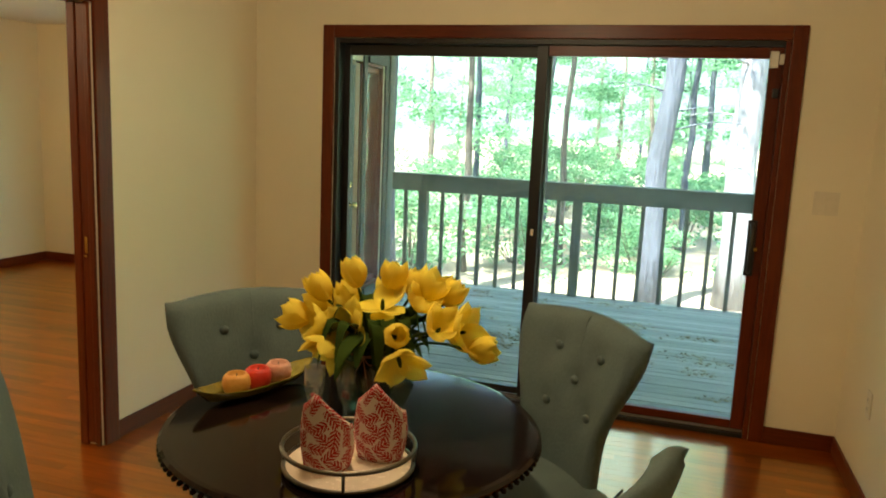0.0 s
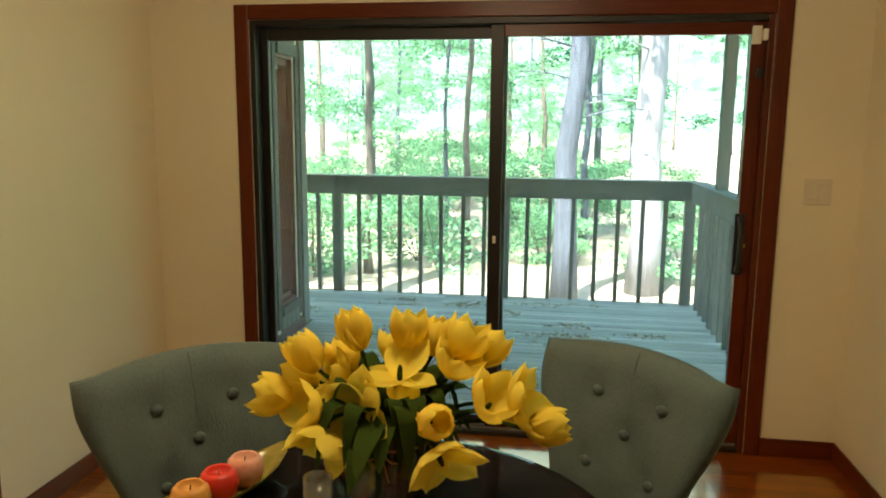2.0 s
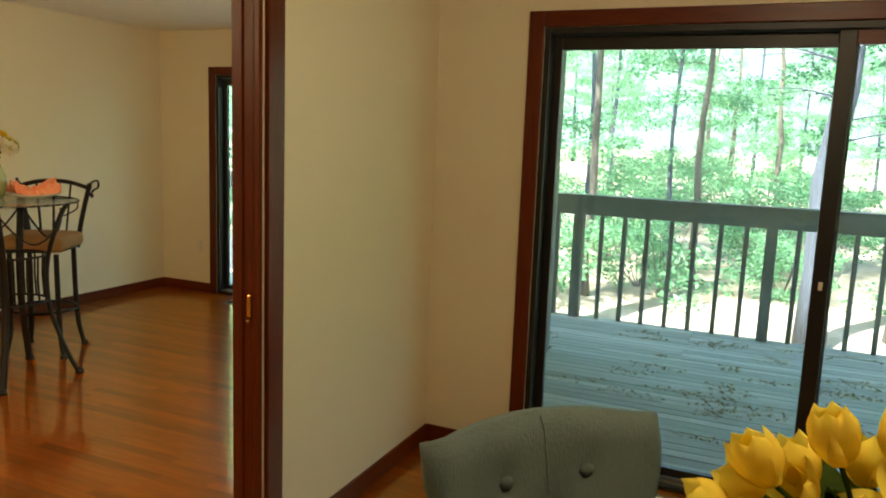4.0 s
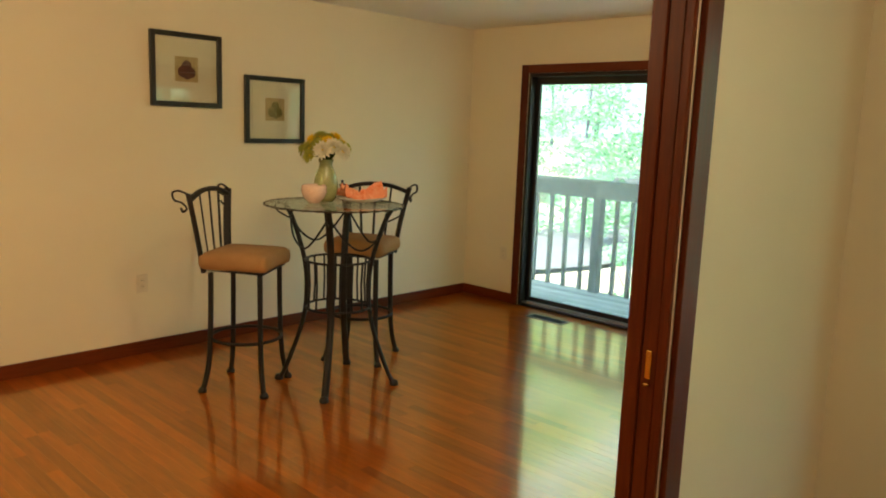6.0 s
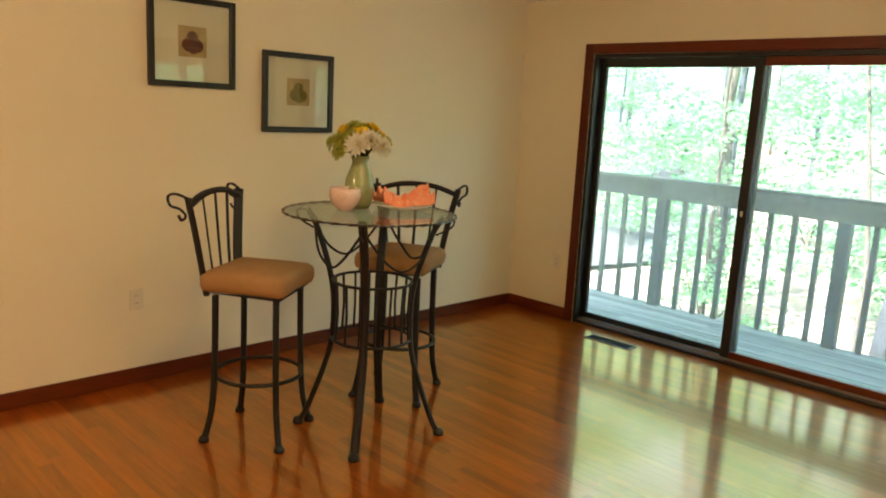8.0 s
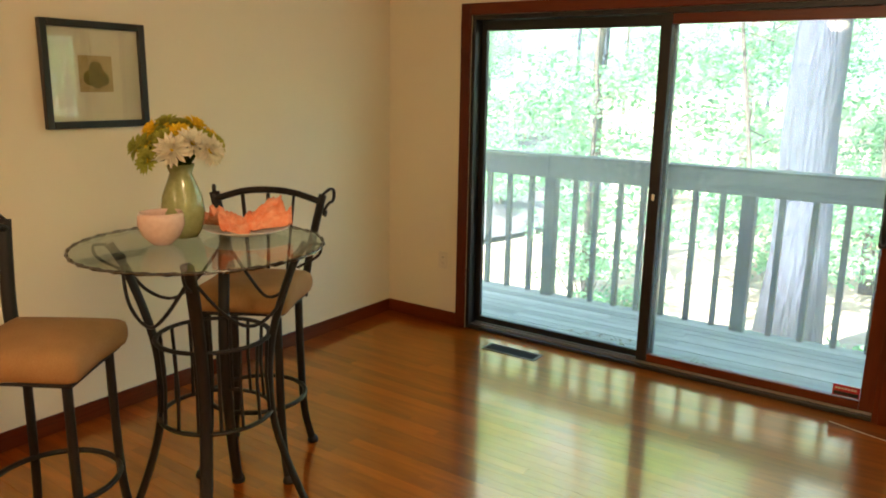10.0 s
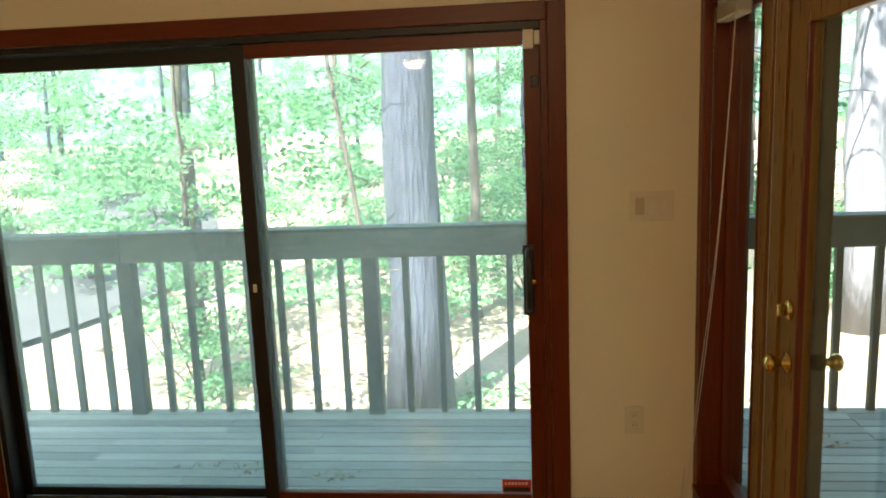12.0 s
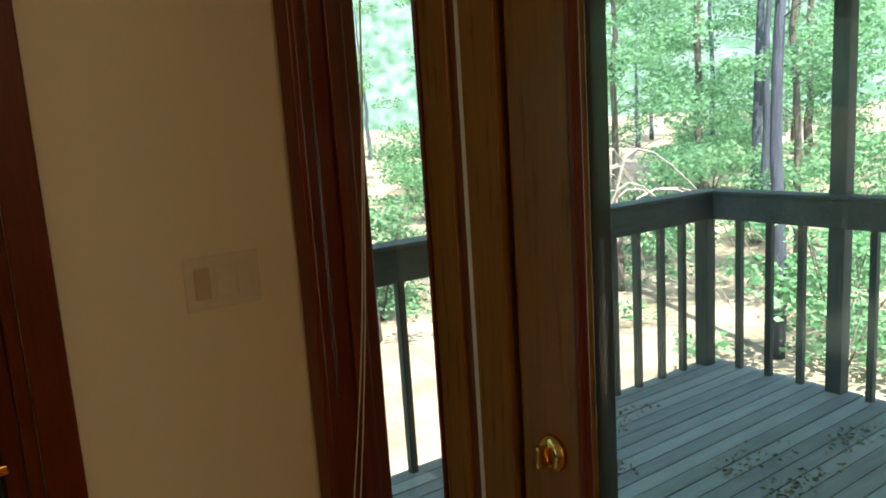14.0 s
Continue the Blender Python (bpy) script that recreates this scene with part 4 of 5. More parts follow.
part("pedestal", lathe([(0, 0.10), (0.10, 0.10), (0.12, 0.16), (0.07, 0.24), (0.055, 0.36), (0.085, 0.48), (0.11, 0.56), (0.07, 0.62), (0.16, 0.66), (0.16, TZ - 0.036), (0, TZ - 0.036)], 28), DARKWOOD, table, smooth=True)
for k in range(4):
    a = radians(45 + 90 * k)
    c, s = math.cos(a), math.sin(a)
    part("leg", tube(bend([(0.06 * c, 0.06 * s, 0.2), (0.22 * c, 0.22 * s, 0.16), (0.36 * c, 0.36 * s, 0.05), (0.42 * c, 0.42 * s, 0.03)], 4), [0.05, 0.05, 0.048, 0.045, 0.043, 0.04, 0.038, 0.035, 0.033, 0.032, 0.031, 0.03, 0.03], 8), DARKWOOD, table, smooth=True)


def dining_chair(m):
    """Upholstered side chair, its back behind +y, facing -y; origin under the seat's middle."""
    c = thing("dining_chair", "grey linen upholstered dining chair with button-tufted hourglass back", "chair", "chairs round the dining table", at=m)
    seat = box(-0.25, 0.25, -0.26, 0.22, 0.36, 0.48, 0.03)
    bmesh.ops.subdivide_edges(seat, edges=[e for e in seat.edges if e.calc_length() > 0.15], cuts=5, use_grid_fill=True)
    for v in seat.verts:
        if v.co.z > 0.45:
            v.co.z += 0.022 * (1 - (v.co.x / 0.26) ** 2) * (1 - (v.co.y / 0.28) ** 2)
    part("seat", seat, LINEN, c, smooth=True)
    nu, nv, th = 22, 18, 0.062
    bm = bmesh.new()
    buttons = ((-0.098, 0.857), (0.098, 0.857), (0.0, 0.765), (-0.098, 0.67), (0.098, 0.67))

    def at(u, v, front):
        z = 0.42 + v * 0.56
        k = min(1.0, max(0.0, (v - 0.30) / 0.58))
        half = 0.188 + 0.094 * (k * k * (3 - 2 * k)) + 0.03 * max(0, 0.2 - v)
        x = u * half
        top = 0.0
        if v > 0.75:
            top = (v - 0.75) / 0.25
        z -= top * (0.022 * abs(u) ** 2.0)
        y = 0.20 + 0.11 * v + 0.02 * v * v
        y -= 0.075 * (abs(u) ** 2) * (0.3 + 0.7 * v)
        if abs(u) > 0.86 and v > 0.55:
            y += 0.03 * (abs(u) - 0.86) / 0.14 * (v - 0.55) / 0.45
        edge = min(1.0, (1 - abs(u)) / 0.10, (1 - v) / 0.07)
        puff = math.sqrt(max(0, 1 - (1 - edge) ** 2))
        d = th / 2 * (0.35 + 0.65 * puff)
        if front:
            for bx, bz in buttons:
                q = (x - bx) ** 2 + (z - bz) ** 2
                d -= 0.017 * math.exp(-q / 0.0012)
        return (x, y - d if front else y + d, z)

    rows = {}
    for f in (True, False):
        for i in range(nu + 1):
            for j in range(nv + 1):
                rows[f, i, j] = bm.verts.new(at(-1 + 2 * i / nu, j / nv, f))
    for i in range(nu):
        for j in range(nv):
            bm.faces.new((rows[True, i, j], rows[True, i + 1, j], rows[True, i + 1, j + 1], rows[True, i, j + 1]))
            bm.faces.new((rows[False, i, j], rows[False, i, j + 1], rows[False, i + 1, j + 1], rows[False, i + 1, j]))
    for i in range(nu):
        bm.faces.new((rows[True, i, nv], rows[True, i + 1, nv], rows[False, i + 1, nv], rows[False, i, nv]))
        bm.faces.new((rows[True, i + 1, 0], rows[True, i, 0], rows[False, i, 0], rows[False, i + 1, 0]))
    for j in range(nv):
        bm.faces.new((rows[True, 0, j + 1], rows[False, 0, j + 1], rows[False, 0, j], rows[True, 0, j]))
        bm.faces.new((rows[True, nu, j], rows[False, nu, j], rows[False, nu, j + 1], rows[True, nu, j + 1]))
    bmesh.ops.recalc_face_normals(bm, faces=bm.faces)
    back = part("backrest", bm, LINEN, c, smooth=True)
    for bx, bz in buttons:
        v = (bz - 0.42) / 0.56
        y = 0.20 + 0.11 * v + 0.02 * v * v - 0.075 * (bx / 0.25) ** 2 * (0.3 + 0.7 * v) - th / 2 + 0.014
        b = lathe([(0, 0), (0.0155, 0.0), (0.0165, 0.006), (0.011, 0.012), (0, 0.014)], 14)
        bmesh.ops.transform(b, matrix=pose(bx, y, bz, 100, 0, 0), verts=b.verts)
        part("button", b, LINEN, back, "covered button", smooth=True)
    part("seam", tube([at(0, 0.72 + 0.27 * k / 8, True) for k in range(9)], 0.0022, 5), LINEN, back)
    for x, y, lx, ly in ((-0.21, -0.22, 0, 0), (0.21, -0.22, 0, 0), (-0.19, 0.18, 0, 0.06), (0.19, 0.18, 0, 0.06)):
        part("leg", tube([(x, y, 0.37), (x + lx * 0.5, y + ly * 0.5, 0.18), (x + lx, y + ly, 0.0)], [0.024, 0.02, 0.015], 8), DARKWOOD, c, "dark tapered wooden leg")
    return c


def chair_at(mid, facing_x, facing_y):
    """A chair whose back's middle stands at mid and that faces the given way."""
    f = Vector((facing_x, facing_y, 0)).normalized()
    turn = math.degrees(math.atan2(f.x, -f.y))
    o = Vector((mid[0], mid[1], 0)) + f * 0.25
    return pose(o.x, o.y, 0, 0, 0, turn)


chair = dining_chair(chair_at((0.715, -1.915), 0.74, -0.67))
copy_thing(chair, chair_at((1.775, -1.715), -0.647, -0.762))
copy_thing(chair, chair_at((0.66, -2.90), 0.70, 0.71))
copy_thing(chair, chair_at((1.95, -2.85), -0.9, 0.42))

# tulips in a glass vase
VX, VY = 1.272, -2.19
vase = thing("flower_vase", "rounded grey-green glass vase with a twine bow", "vase", at=Matrix.Translation((VX, VY, TZ)))
part("body", lathe([(0, 0.003), (0.055, 0.003), (0.092, 0.03), (0.112, 0.075), (0.108, 0.125), (0.086, 0.168), (0.074, 0.19), (0.079, 0.205), (0.075, 0.205), (0.070, 0.19), (0.081, 0.166), (0.103, 0.122), (0.106, 0.075), (0.086, 0.035), (0.05, 0.012), (0, 0.012)], 36), SMOKE, vase, smooth=True)
part("twine", tube(arc(0, 0, 0.178, 0.083, 0, 360, 30), 0.003, 6), SUEDE, vase, "twine tied round the neck")
for s in (-1, 1):
    part("twine_bow", tube(bend([(0.0, -0.085, 0.178), (s * 0.03, -0.10, 0.188), (s * 0.045, -0.104, 0.17), (s * 0.02, -0.10, 0.165), (0, -0.087, 0.177), (s * 0.02, -0.112, 0.13)], 4), 0.0018, 5), SUEDE, vase)
tulips = thing("tulips", "bunch of open yellow silk tulips with green leaves", "flowers", at=Matrix.Translation((VX, VY, TZ)))


def petal(bm, m, length, width, curl, flare):
    """One cupped petal with a narrow foot and a blunt pointed tip."""
    rows = []
    for j in range(9):
        v = j / 8
        w = width * (0.30 + 0.70 * math.sin(math.pi * min(1.0, 0.95 * v + 0.03)) ** 0.75) * math.sqrt(max(0.05, 1 - v ** 8))
        z = length * v
        out = 0.004 + flare * math.sin(math.pi * (0.05 + 0.80 * v)) + curl * v ** 3
        row = []
        for i in range(7):
            u = -1 + i / 3
            row.append(bm.verts.new(m @ Vector((u * w, out - 0.55 * w * u * u - 0.0012 * (i == 3), z - 0.06 * length * u * u * v))))
        rows.append(row)
    for a, b in zip(rows, rows[1:]):
        for i in range(6):
            bm.faces.new((a[i], a[i + 1], b[i + 1], b[i]))


def tulip(at, way, openness, seed, size=1.0):
    rng = random.Random(seed)
    f = (Vector(way).normalized()).to_track_quat("Z", "Y").to_matrix().to_4x4()
    base = Vector(at) - Vector(way).normalized() * 0.035 * size
    bm = lathe([(0, -0.004), (0.006, 0), (0.005, 0.018), (0.003, 0.026), (0, 0.027)], 8)
    bmesh.ops.transform(bm, matrix=Matrix.Translation(base) @ f, verts=bm.verts)
    head = part("bloom", bm, STEM, tulips, smooth=True)
    for ring, k in ((0, 3), (1, 3)):
        for i in range(k):
            bm = bmesh.new()
            m = Matrix.Translation(base) @ f @ pose(0, 0, 0, 0, 0, 120 * i + 60 * ring + rng.uniform(-12, 12)) @ pose(0, 0, 0, -openness * rng.uniform(0.6, 1.35), 0, 0)
            petal(bm, m, 0.088 * size * rng.uniform(0.9, 1.1), 0.034 * size * rng.uniform(0.9, 1.1), 0.016 * openness / 40, 0.027 * size)
            part("petal", bm, YELLOW, head, smooth=True)
    foot = Vector((at[0] * 0.12, at[1] * 0.12, 0.03))
    mid = Vector((at[0] * 0.35, at[1] * 0.35, 0.19))
    part("stem", tube(bend([foot, mid, (mid + base) / 2 + Vector((0, 0, 0.02)), base], 4), 0.004, 6), STEM, tulips)
    return head


BLOOMS = [(-0.078, 0.02, 1.149, 4), (-0.173, 0.0, 1.102, 6), (-0.119, 0.08, 1.075, 6), (-0.235, -0.02, 1.022, 14), (-0.165, -0.06, 1.012, 34), (-0.053, -0.10, 1.030, 44),
          (-0.107, -0.10, 0.951, 30), (0.02, -0.01, 1.105, 58), (0.075, 0.10, 1.122, 5), (0.13, 0.02, 1.100, 26), (0.184, 0.10, 1.104, 8), (0.105, -0.12, 1.030, 2),
          (0.13, -0.14, 0.948, 40), (0.272, -0.02, 1.037, 36), (0.305, 0.0, 0.985, 6), (0.218, 0.07, 1.012, 30), (-0.02, 0.14, 1.08, 12), (0.14, 0.06, 1.13, 14), (-0.20, 0.05, 1.045, 20), (0.21, -0.06, 1.055, 22), (0.02, 0.07, 1.14, 10), (-0.13, 0.02, 1.05, 28)]
for i, (x, y, z, o) in enumerate(BLOOMS):
    at = (x, y, z - TZ - 0.015)
    lift = 0.9 if z > 1.05 else (0.15 if z > 0.97 else -0.75)
    tulip(at, (x * 2.4, y * 2.4 - 0.12, lift * 0.6 + 0.1), o, i, 1.0)


def blade(bm, points, width):
    pts = bend(points, 4)
    n = len(pts) - 1
    prev = None
    for i, p in enumerate(pts):
        d = (pts[min(i + 1, n)] - pts[max(i - 1, 0)]).normalized()
        s = d.cross(Vector((0, 0, 1))).normalized() * width * math.sin(math.pi * (0.08 + 0.9 * i / n))
        cur = [bm.verts.new(p + s), bm.verts.new(p - Vector((0, 0, 0.25)) * s.length), bm.verts.new(p - s)]
        if prev:
            bm.faces.new((prev[0], cur[0], cur[1], prev[1]))
            bm.faces.new((prev[1], cur[1], cur[2], prev[2]))
        prev = cur


rng = random.Random(3)
for k in range(44):
    a = 2 * math.pi * k / 44 + rng.uniform(-0.2, 0.2)
    L = rng.uniform(0.10, 0.22)
    c, s = math.cos(a), math.sin(a)
    bm = bmesh.new()
    blade(bm, [(0.03 * c, 0.03 * s, 0.14), (L * 0.4 * c, L * 0.4 * s, 0.24), (L * 0.8 * c, L * 0.8 * s, 0.25 + rng.uniform(-0.05, 0.06)), (L * c, L * s, 0.20 + rng.uniform(-0.07, 0.05))], 0.024)
    part("leaf", bm, STEM, tulips, smooth=True)

# boat dish with three candles
boat = thing("boat_dish", "long olive-gold glazed boat-shaped dish", "dish", at=pose(0.900, -2.205, TZ, 0, 0, 69))
bm = bmesh.new()
rings = []
NB = 20
for lvl, (h, inner) in enumerate(((0.004, 0), (0.016, 0), (0.034, 0), (0.040, 0), (0.034, 1), (0.012, 1))):
    ring = []
    for i in range(NB):
        a = 2 * math.pi * i / NB
        k = (0.45, 0.78, 0.97, 1.0, 0.93, 0.62)[lvl]
        x = 0.218 * k * math.copysign(abs(math.cos(a)) ** 0.85, math.cos(a))
        y = 0.062 * k * math.sin(a) * (1 - 0.35 * abs(math.cos(a)) ** 3)
        ring.append(bm.verts.new((x, y, h + (0.022 * abs(math.cos(a)) ** 3 if lvl in (2, 3, 4) else 0))))
    rings.append(ring)
for a, b in zip(rings, rings[1:]):
    for i in range(NB):
        bm.faces.new((a[i], a[(i + 1) % NB], b[(i + 1) % NB], b[i]))
bm.faces.new(list(reversed(rings[0])))
bm.faces.new(rings[-1])
bmesh.ops.recalc_face_normals(bm, faces=bm.faces)
part("body", bm, OLIVE, boat, smooth=True)


def candle(x, y, m, label):
    c = thing("votive_candle", label, "candle", "candles in the boat dish", at=Matrix.Translation((x, y, TZ + 0.013)))
    part("cup", lathe([(0, 0), (0.026, 0), (0.037, 0.014), (0.041, 0.034), (0.037, 0.054), (0.028, 0.064), (0.024, 0.061), (0.026, 0.052), (0, 0.05)], 24), m, c, smooth=True)
    part("wick", tube([(0, 0, 0.049), (0.001, 0, 0.062)], 0.0012, 5), BLACKISH, c)


candle(0.874, -2.272, AMBER, "mottled amber votive candle in the boat dish")
candle(0.901, -2.200, SCARLET, "red votive candle in the boat dish")
candle(0.928, -2.128, ROSE, "mottled rose votive candle in the boat dish")

# round tray with folded napkins and two flutes behind it
TRX, TRY = 1.360, -2.553
tray = thing("serving_tray", "round metal tray with a raised gallery rail", "tray", at=Matrix.Translation((TRX, TRY, TZ)))
part("base", lathe([(0, 0.004), (0.148, 0.004), (0.152, 0.008), (0.148, 0.013), (0, 0.013)], 48), TRAYBASE, tray)
part("lower_rim", tube(arc(0, 0, 0.012, 0.152, 0, 360, 48)[:-1], 0.0055, 8, closed=True), PEWTER, tray, smooth=True)
part("gallery_rail", tube(arc(0, 0, 0.058, 0.156, 0, 360, 48)[:-1], 0.0055, 8, closed=True), PEWTER, tray, smooth=True)
for k in range(4):
    a = radians(20 + 90 * k)
    part("rail_post", tube([(0.153 * math.cos(a), 0.153 * math.sin(a), 0.012), (0.156 * math.cos(a), 0.156 * math.sin(a), 0.058)], 0.004, 8), PEWTER, tray)


def napkin(x, y, turn, h, w, lean):
    """A cloth napkin rolled into a standing cone, its rim cut to one peak."""
    bm = bmesh.new()
    uv = bm.loops.layers.uv.new("cloth")
    n = 28
    rows = []
    for j in range(11):
        v = j / 10
        row = []
        for i in range(n + 1):
            a = math.radians(-172 + 344 * i / n)
            top = h * (1 - 0.30 * abs(math.sin(a) - lean) ** 0.9 - 0.10 * (math.cos(a) < -0.2))
            r = w * (0.90 + 0.18 * math.sin(math.pi * min(1, v * 0.9)) + 0.02 * math.sin(3 * a + 2 * v))
            row.append((bm.verts.new((r * math.sin(a), -r * (0.62 - 0.34 * v) * math.cos(a), top * v)), (a * w, top * v)))
        rows.append(row)
    for a, b in zip(rows, rows[1:]):
        for i in range(n):
            ring = (a[i], a[i + 1], b[i + 1], b[i])
            f = bm.faces.new([q[0] for q in ring])
            for loop, q in zip(f.loops, ring):
                loop[uv].uv = q[1]
    ob = mesh_object("folded_napkin", bm, FROND, smooth=True)
    ob.matrix_world = pose(x, y, TZ + 0.0135, 0, 0, turn)
    mod = ob.modifiers.new("cloth", "SOLIDIFY")
    mod.thickness = 0.004
    tagged(ob, "white napkin with red coral print, folded upright on the tray", "napkin", "folded napkins")


napkin(1.326, -2.598, 26, 0.185, 0.058, -0.5)
napkin(1.418, -2.500, 12, 0.19, 0.060, -0.2)


def flute(x, y):
    f = thing("champagne_flute", "clear glass flute with red sweets in it", "glass", "champagne flutes", at=Matrix.Translation((x, y, TZ + 0.0005)))
    part("bowl", lathe([(0, 0.0), (0.028, 0.0), (0.028, 0.003), (0.006, 0.008), (0.004, 0.03), (0.006, 0.055), (0.018, 0.075), (0.026, 0.11), (0.027, 0.17), (0.0255, 0.17), (0.0245, 0.11), (0.016, 0.078), (0, 0.066)], 24), TUMBLER, f, smooth=True)
    sw = bmesh.new()
    for k in range(6):
        bmesh.ops.create_icosphere(sw, subdivisions=1, radius=0.006, matrix=Matrix.Translation((0.006 * math.cos(k * 2.1), 0.006 * math.sin(k * 2.1), 0.079 + 0.003 * k)))
    part("sweets", sw, SCARLET, f, "red sweets", smooth=True)
    return f


flute(1.179, -2.38)
flute(1.247, -2.33)


# ---- wall plates, registers, cable ----
def plate(name, m, w, h, kind_label, toggles=0, outlet=False, group="wall plates"):
    """A wall plate that faces -y before it is turned."""
    p = thing(name, kind_label, "wall plate", group, at=m)
    part("cover", box(-w / 2, w / 2, -0.006, -0.0005, -h / 2, h / 2, 0.002), IVORY, p)
    for k in range(toggles):
        x = (k - (toggles - 1) / 2) * 0.046
        part("rocker", box(x - 0.017, x + 0.017, -0.010, -0.0062, -0.034, 0.034, 0.002), IVORY if k or toggles < 3 else ALMOND, p)
    if outlet:
        for z in (-0.02, 0.02):
            s = part("socket", box(-0.017, 0.017, -0.009, -0.0062, z - 0.014, z + 0.014, 0.003), IVORY, p)
            for x in (-0.006, 0.006):
                part("slot", box(x - 0.001, x + 0.001, -0.0096, -0.0091, z - 0.005, z + 0.006), BLACKISH, s)
    return p


plate("light_switch", pose(2.745, 0, 1.27), 0.116, 0.116, "ivory double rocker switch plate on the wall", 2)
plate("light_switch", pose(-0.812, LY, 1.305), 0.165, 0.116, "ivory triple rocker switch plate on the wall", 3)
plate("wall_outlet", pose(-0.876, LY, 0.432), 0.075, 0.118, "ivory duplex outlet above the baseboard", outlet=True)
plate("wall_outlet", pose(-3.83, LY, 0.44), 0.075, 0.118, "ivory duplex outlet above the baseboard", outlet=True)
plate("wall_outlet", pose(WEST, -0.965, 0.47, 0, 0, 90), 0.075, 0.118, "ivory duplex outlet above the baseboard", outlet=True)
plate("wall_outlet", pose(EAST, -0.55, 0.45, 0, 0, -90), 0.075, 0.118, "ivory duplex outlet above the baseboard", outlet=True)


def register(m, length, name_label, mat):
    r = thing("floor_register", name_label, "floor vent", "floor registers", at=m)
    part("rim", box(-length / 2, length / 2, -0.062, -0.048, 0.0, 0.005, 0.001), mat, r)
    part("rim", box(-length / 2, length / 2, 0.048, 0.062, 0.0, 0.005, 0.001), mat, r)
    part("rim", box(-length / 2, -length / 2 + 0.016, -0.0475, 0.0475, 0.0, 0.005, 0.001), mat, r)
    part("rim", box(length / 2 - 0.016, length / 2, -0.0475, 0.0475, 0.0, 0.005, 0.001), mat, r)
    # flat black sheet paints the shade inside the duct
    part("well", box(-length / 2 + 0.017, length / 2 - 0.017, -0.047, 0.047, 0.0005, 0.0015), VENTBLACK, r, "black sheet for the shaded opening")
    n = int((length - 0.04) / 0.014)
    for k in range(n):
        x = -length / 2 + 0.024 + k * (length - 0.048) / (n - 1)
        part("slat", box(x - 0.002, x + 0.002, -0.046, 0.046, 0.0018, 0.004), VENTBLACK, r)


register(pose(-3.15, 1.925, 0.0, 0, 0, 0), 0.37, "metal-rimmed floor register by the sliding door", VENTRIM)
register(pose(0.60, -0.215, 0.0, 0, 0, 0), 0.33, "metal-rimmed floor register by the dining door", VENTRIM)
register(pose(-0.80, 1.62, 0.0, 0, 0, 90), 0.36, "dark bronze floor register by the entry door", BRONZE)
cable = bend([(-1.40, 2.03, 0.003), (-1.2, 1.97, 0.003), (-1.02, 1.93, 0.003), (-0.88, 1.94, 0.003), (-0.80, 2.03, 0.003), (-0.74, 2.075, 0.02), (-0.70, 2.09, 0.12), (-0.685, 2.10, 0.25)], 6)
tagged(mesh_object("cable", tube(cable, 0.002, 6), CORD, smooth=True), "thin white cable lying along the baseboard", "cable")
tagged(mesh_object("cable_clip", box(-1.115, -1.085, 1.62, 1.645, 0.0005, 0.006, 0.002), WHITE), "small white plastic scrap on the floor", "plastic scrap")

# raised blind on the sidelight
blind = thing("window_blind", "raised cream slat blind with long pull cords and a wand", "blind", at=Matrix.Translation((-0.59, 1.905, 0)))
part("headrail", box(-0.02, 0.02, -0.13, 0.13, 2.02, 2.046, 0.003), WHITE, blind)
for k in range(9):
    part("slat", box(-0.024, 0.024, -0.128, 0.128, 1.978 + k * 0.0045, 1.980 + k * 0.0045), IVORY, blind)
part("bottom_rail", box(-0.022, 0.022, -0.128, 0.128, 1.964, 1.976, 0.003), IVORY, blind)
part("wand", tube([(-0.03, 0.115, 2.01), (-0.032, 0.117, 1.02)], 0.004, 6), TUMBLER, blind, "clear tilt wand")
for dy, lo in ((-0.055, 0.16), (-0.015, 0.02)):
    part("cord", tube(bend([(-0.026, -0.125, 1.99), (-0.05, -0.055 + dy * 0.3, 1.25), (-0.085, 0.06 + dy * 0.8, 0.6), (-0.11, 0.17 + dy, lo)], 6), 0.0012, 5), CORD, blind)

# ---- ceiling lights, the last one an added fill ----
def ceiling_light(x, y):
    c = thing("ceiling_light", "lit round flush ceiling light with a milky dome", "ceiling light", "ceiling lights", at=Matrix.Translation((x, y, H)))
    part("rim", lathe([(0, -0.001), (0.15, -0.001), (0.15, -0.022), (0.135, -0.03), (0.13, -0.022), (0, -0.022)], 36), BRASS, c, smooth=True)
    s = part("shade", lathe([(0.128, -0.024), (0.122, -0.06), (0.098, -0.1), (0.055, -0.128), (0, -0.136)], 36), GLOW, c, smooth=True)
    s.visible_shadow = False


ceiling_light(1.25, -2.2)
ceiling_light(-2.5, -3.9)
# made-up dome to go with the added fill lamp
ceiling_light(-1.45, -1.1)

# ---- living room: bar table and stools ----
BT = Vector((-3.055, -0.345, 0))
BTZ = 1.085
bar = thing("bar_table", "round glass-topped bar table on a scrolled dark iron base", "bar table", at=Matrix.Translation(BT))
SLIP = (0.028, -0.052)                    # the top lies a little off its base
part("glass_top", lathe([(0, BTZ - 0.010), (0.387, BTZ - 0.010), (0.394, BTZ - 0.005), (0.387, BTZ), (0, BTZ)], 64, centre=(*SLIP, 0)), TOPGLASS, bar, "clear glass top")
rope = [(SLIP[0] + 0.395 * math.cos(2 * math.pi * i / 128), SLIP[1] + 0.395 * math.sin(2 * math.pi * i / 128), BTZ - 0.006 + 0.0022 * (i % 2)) for i in range(128)]
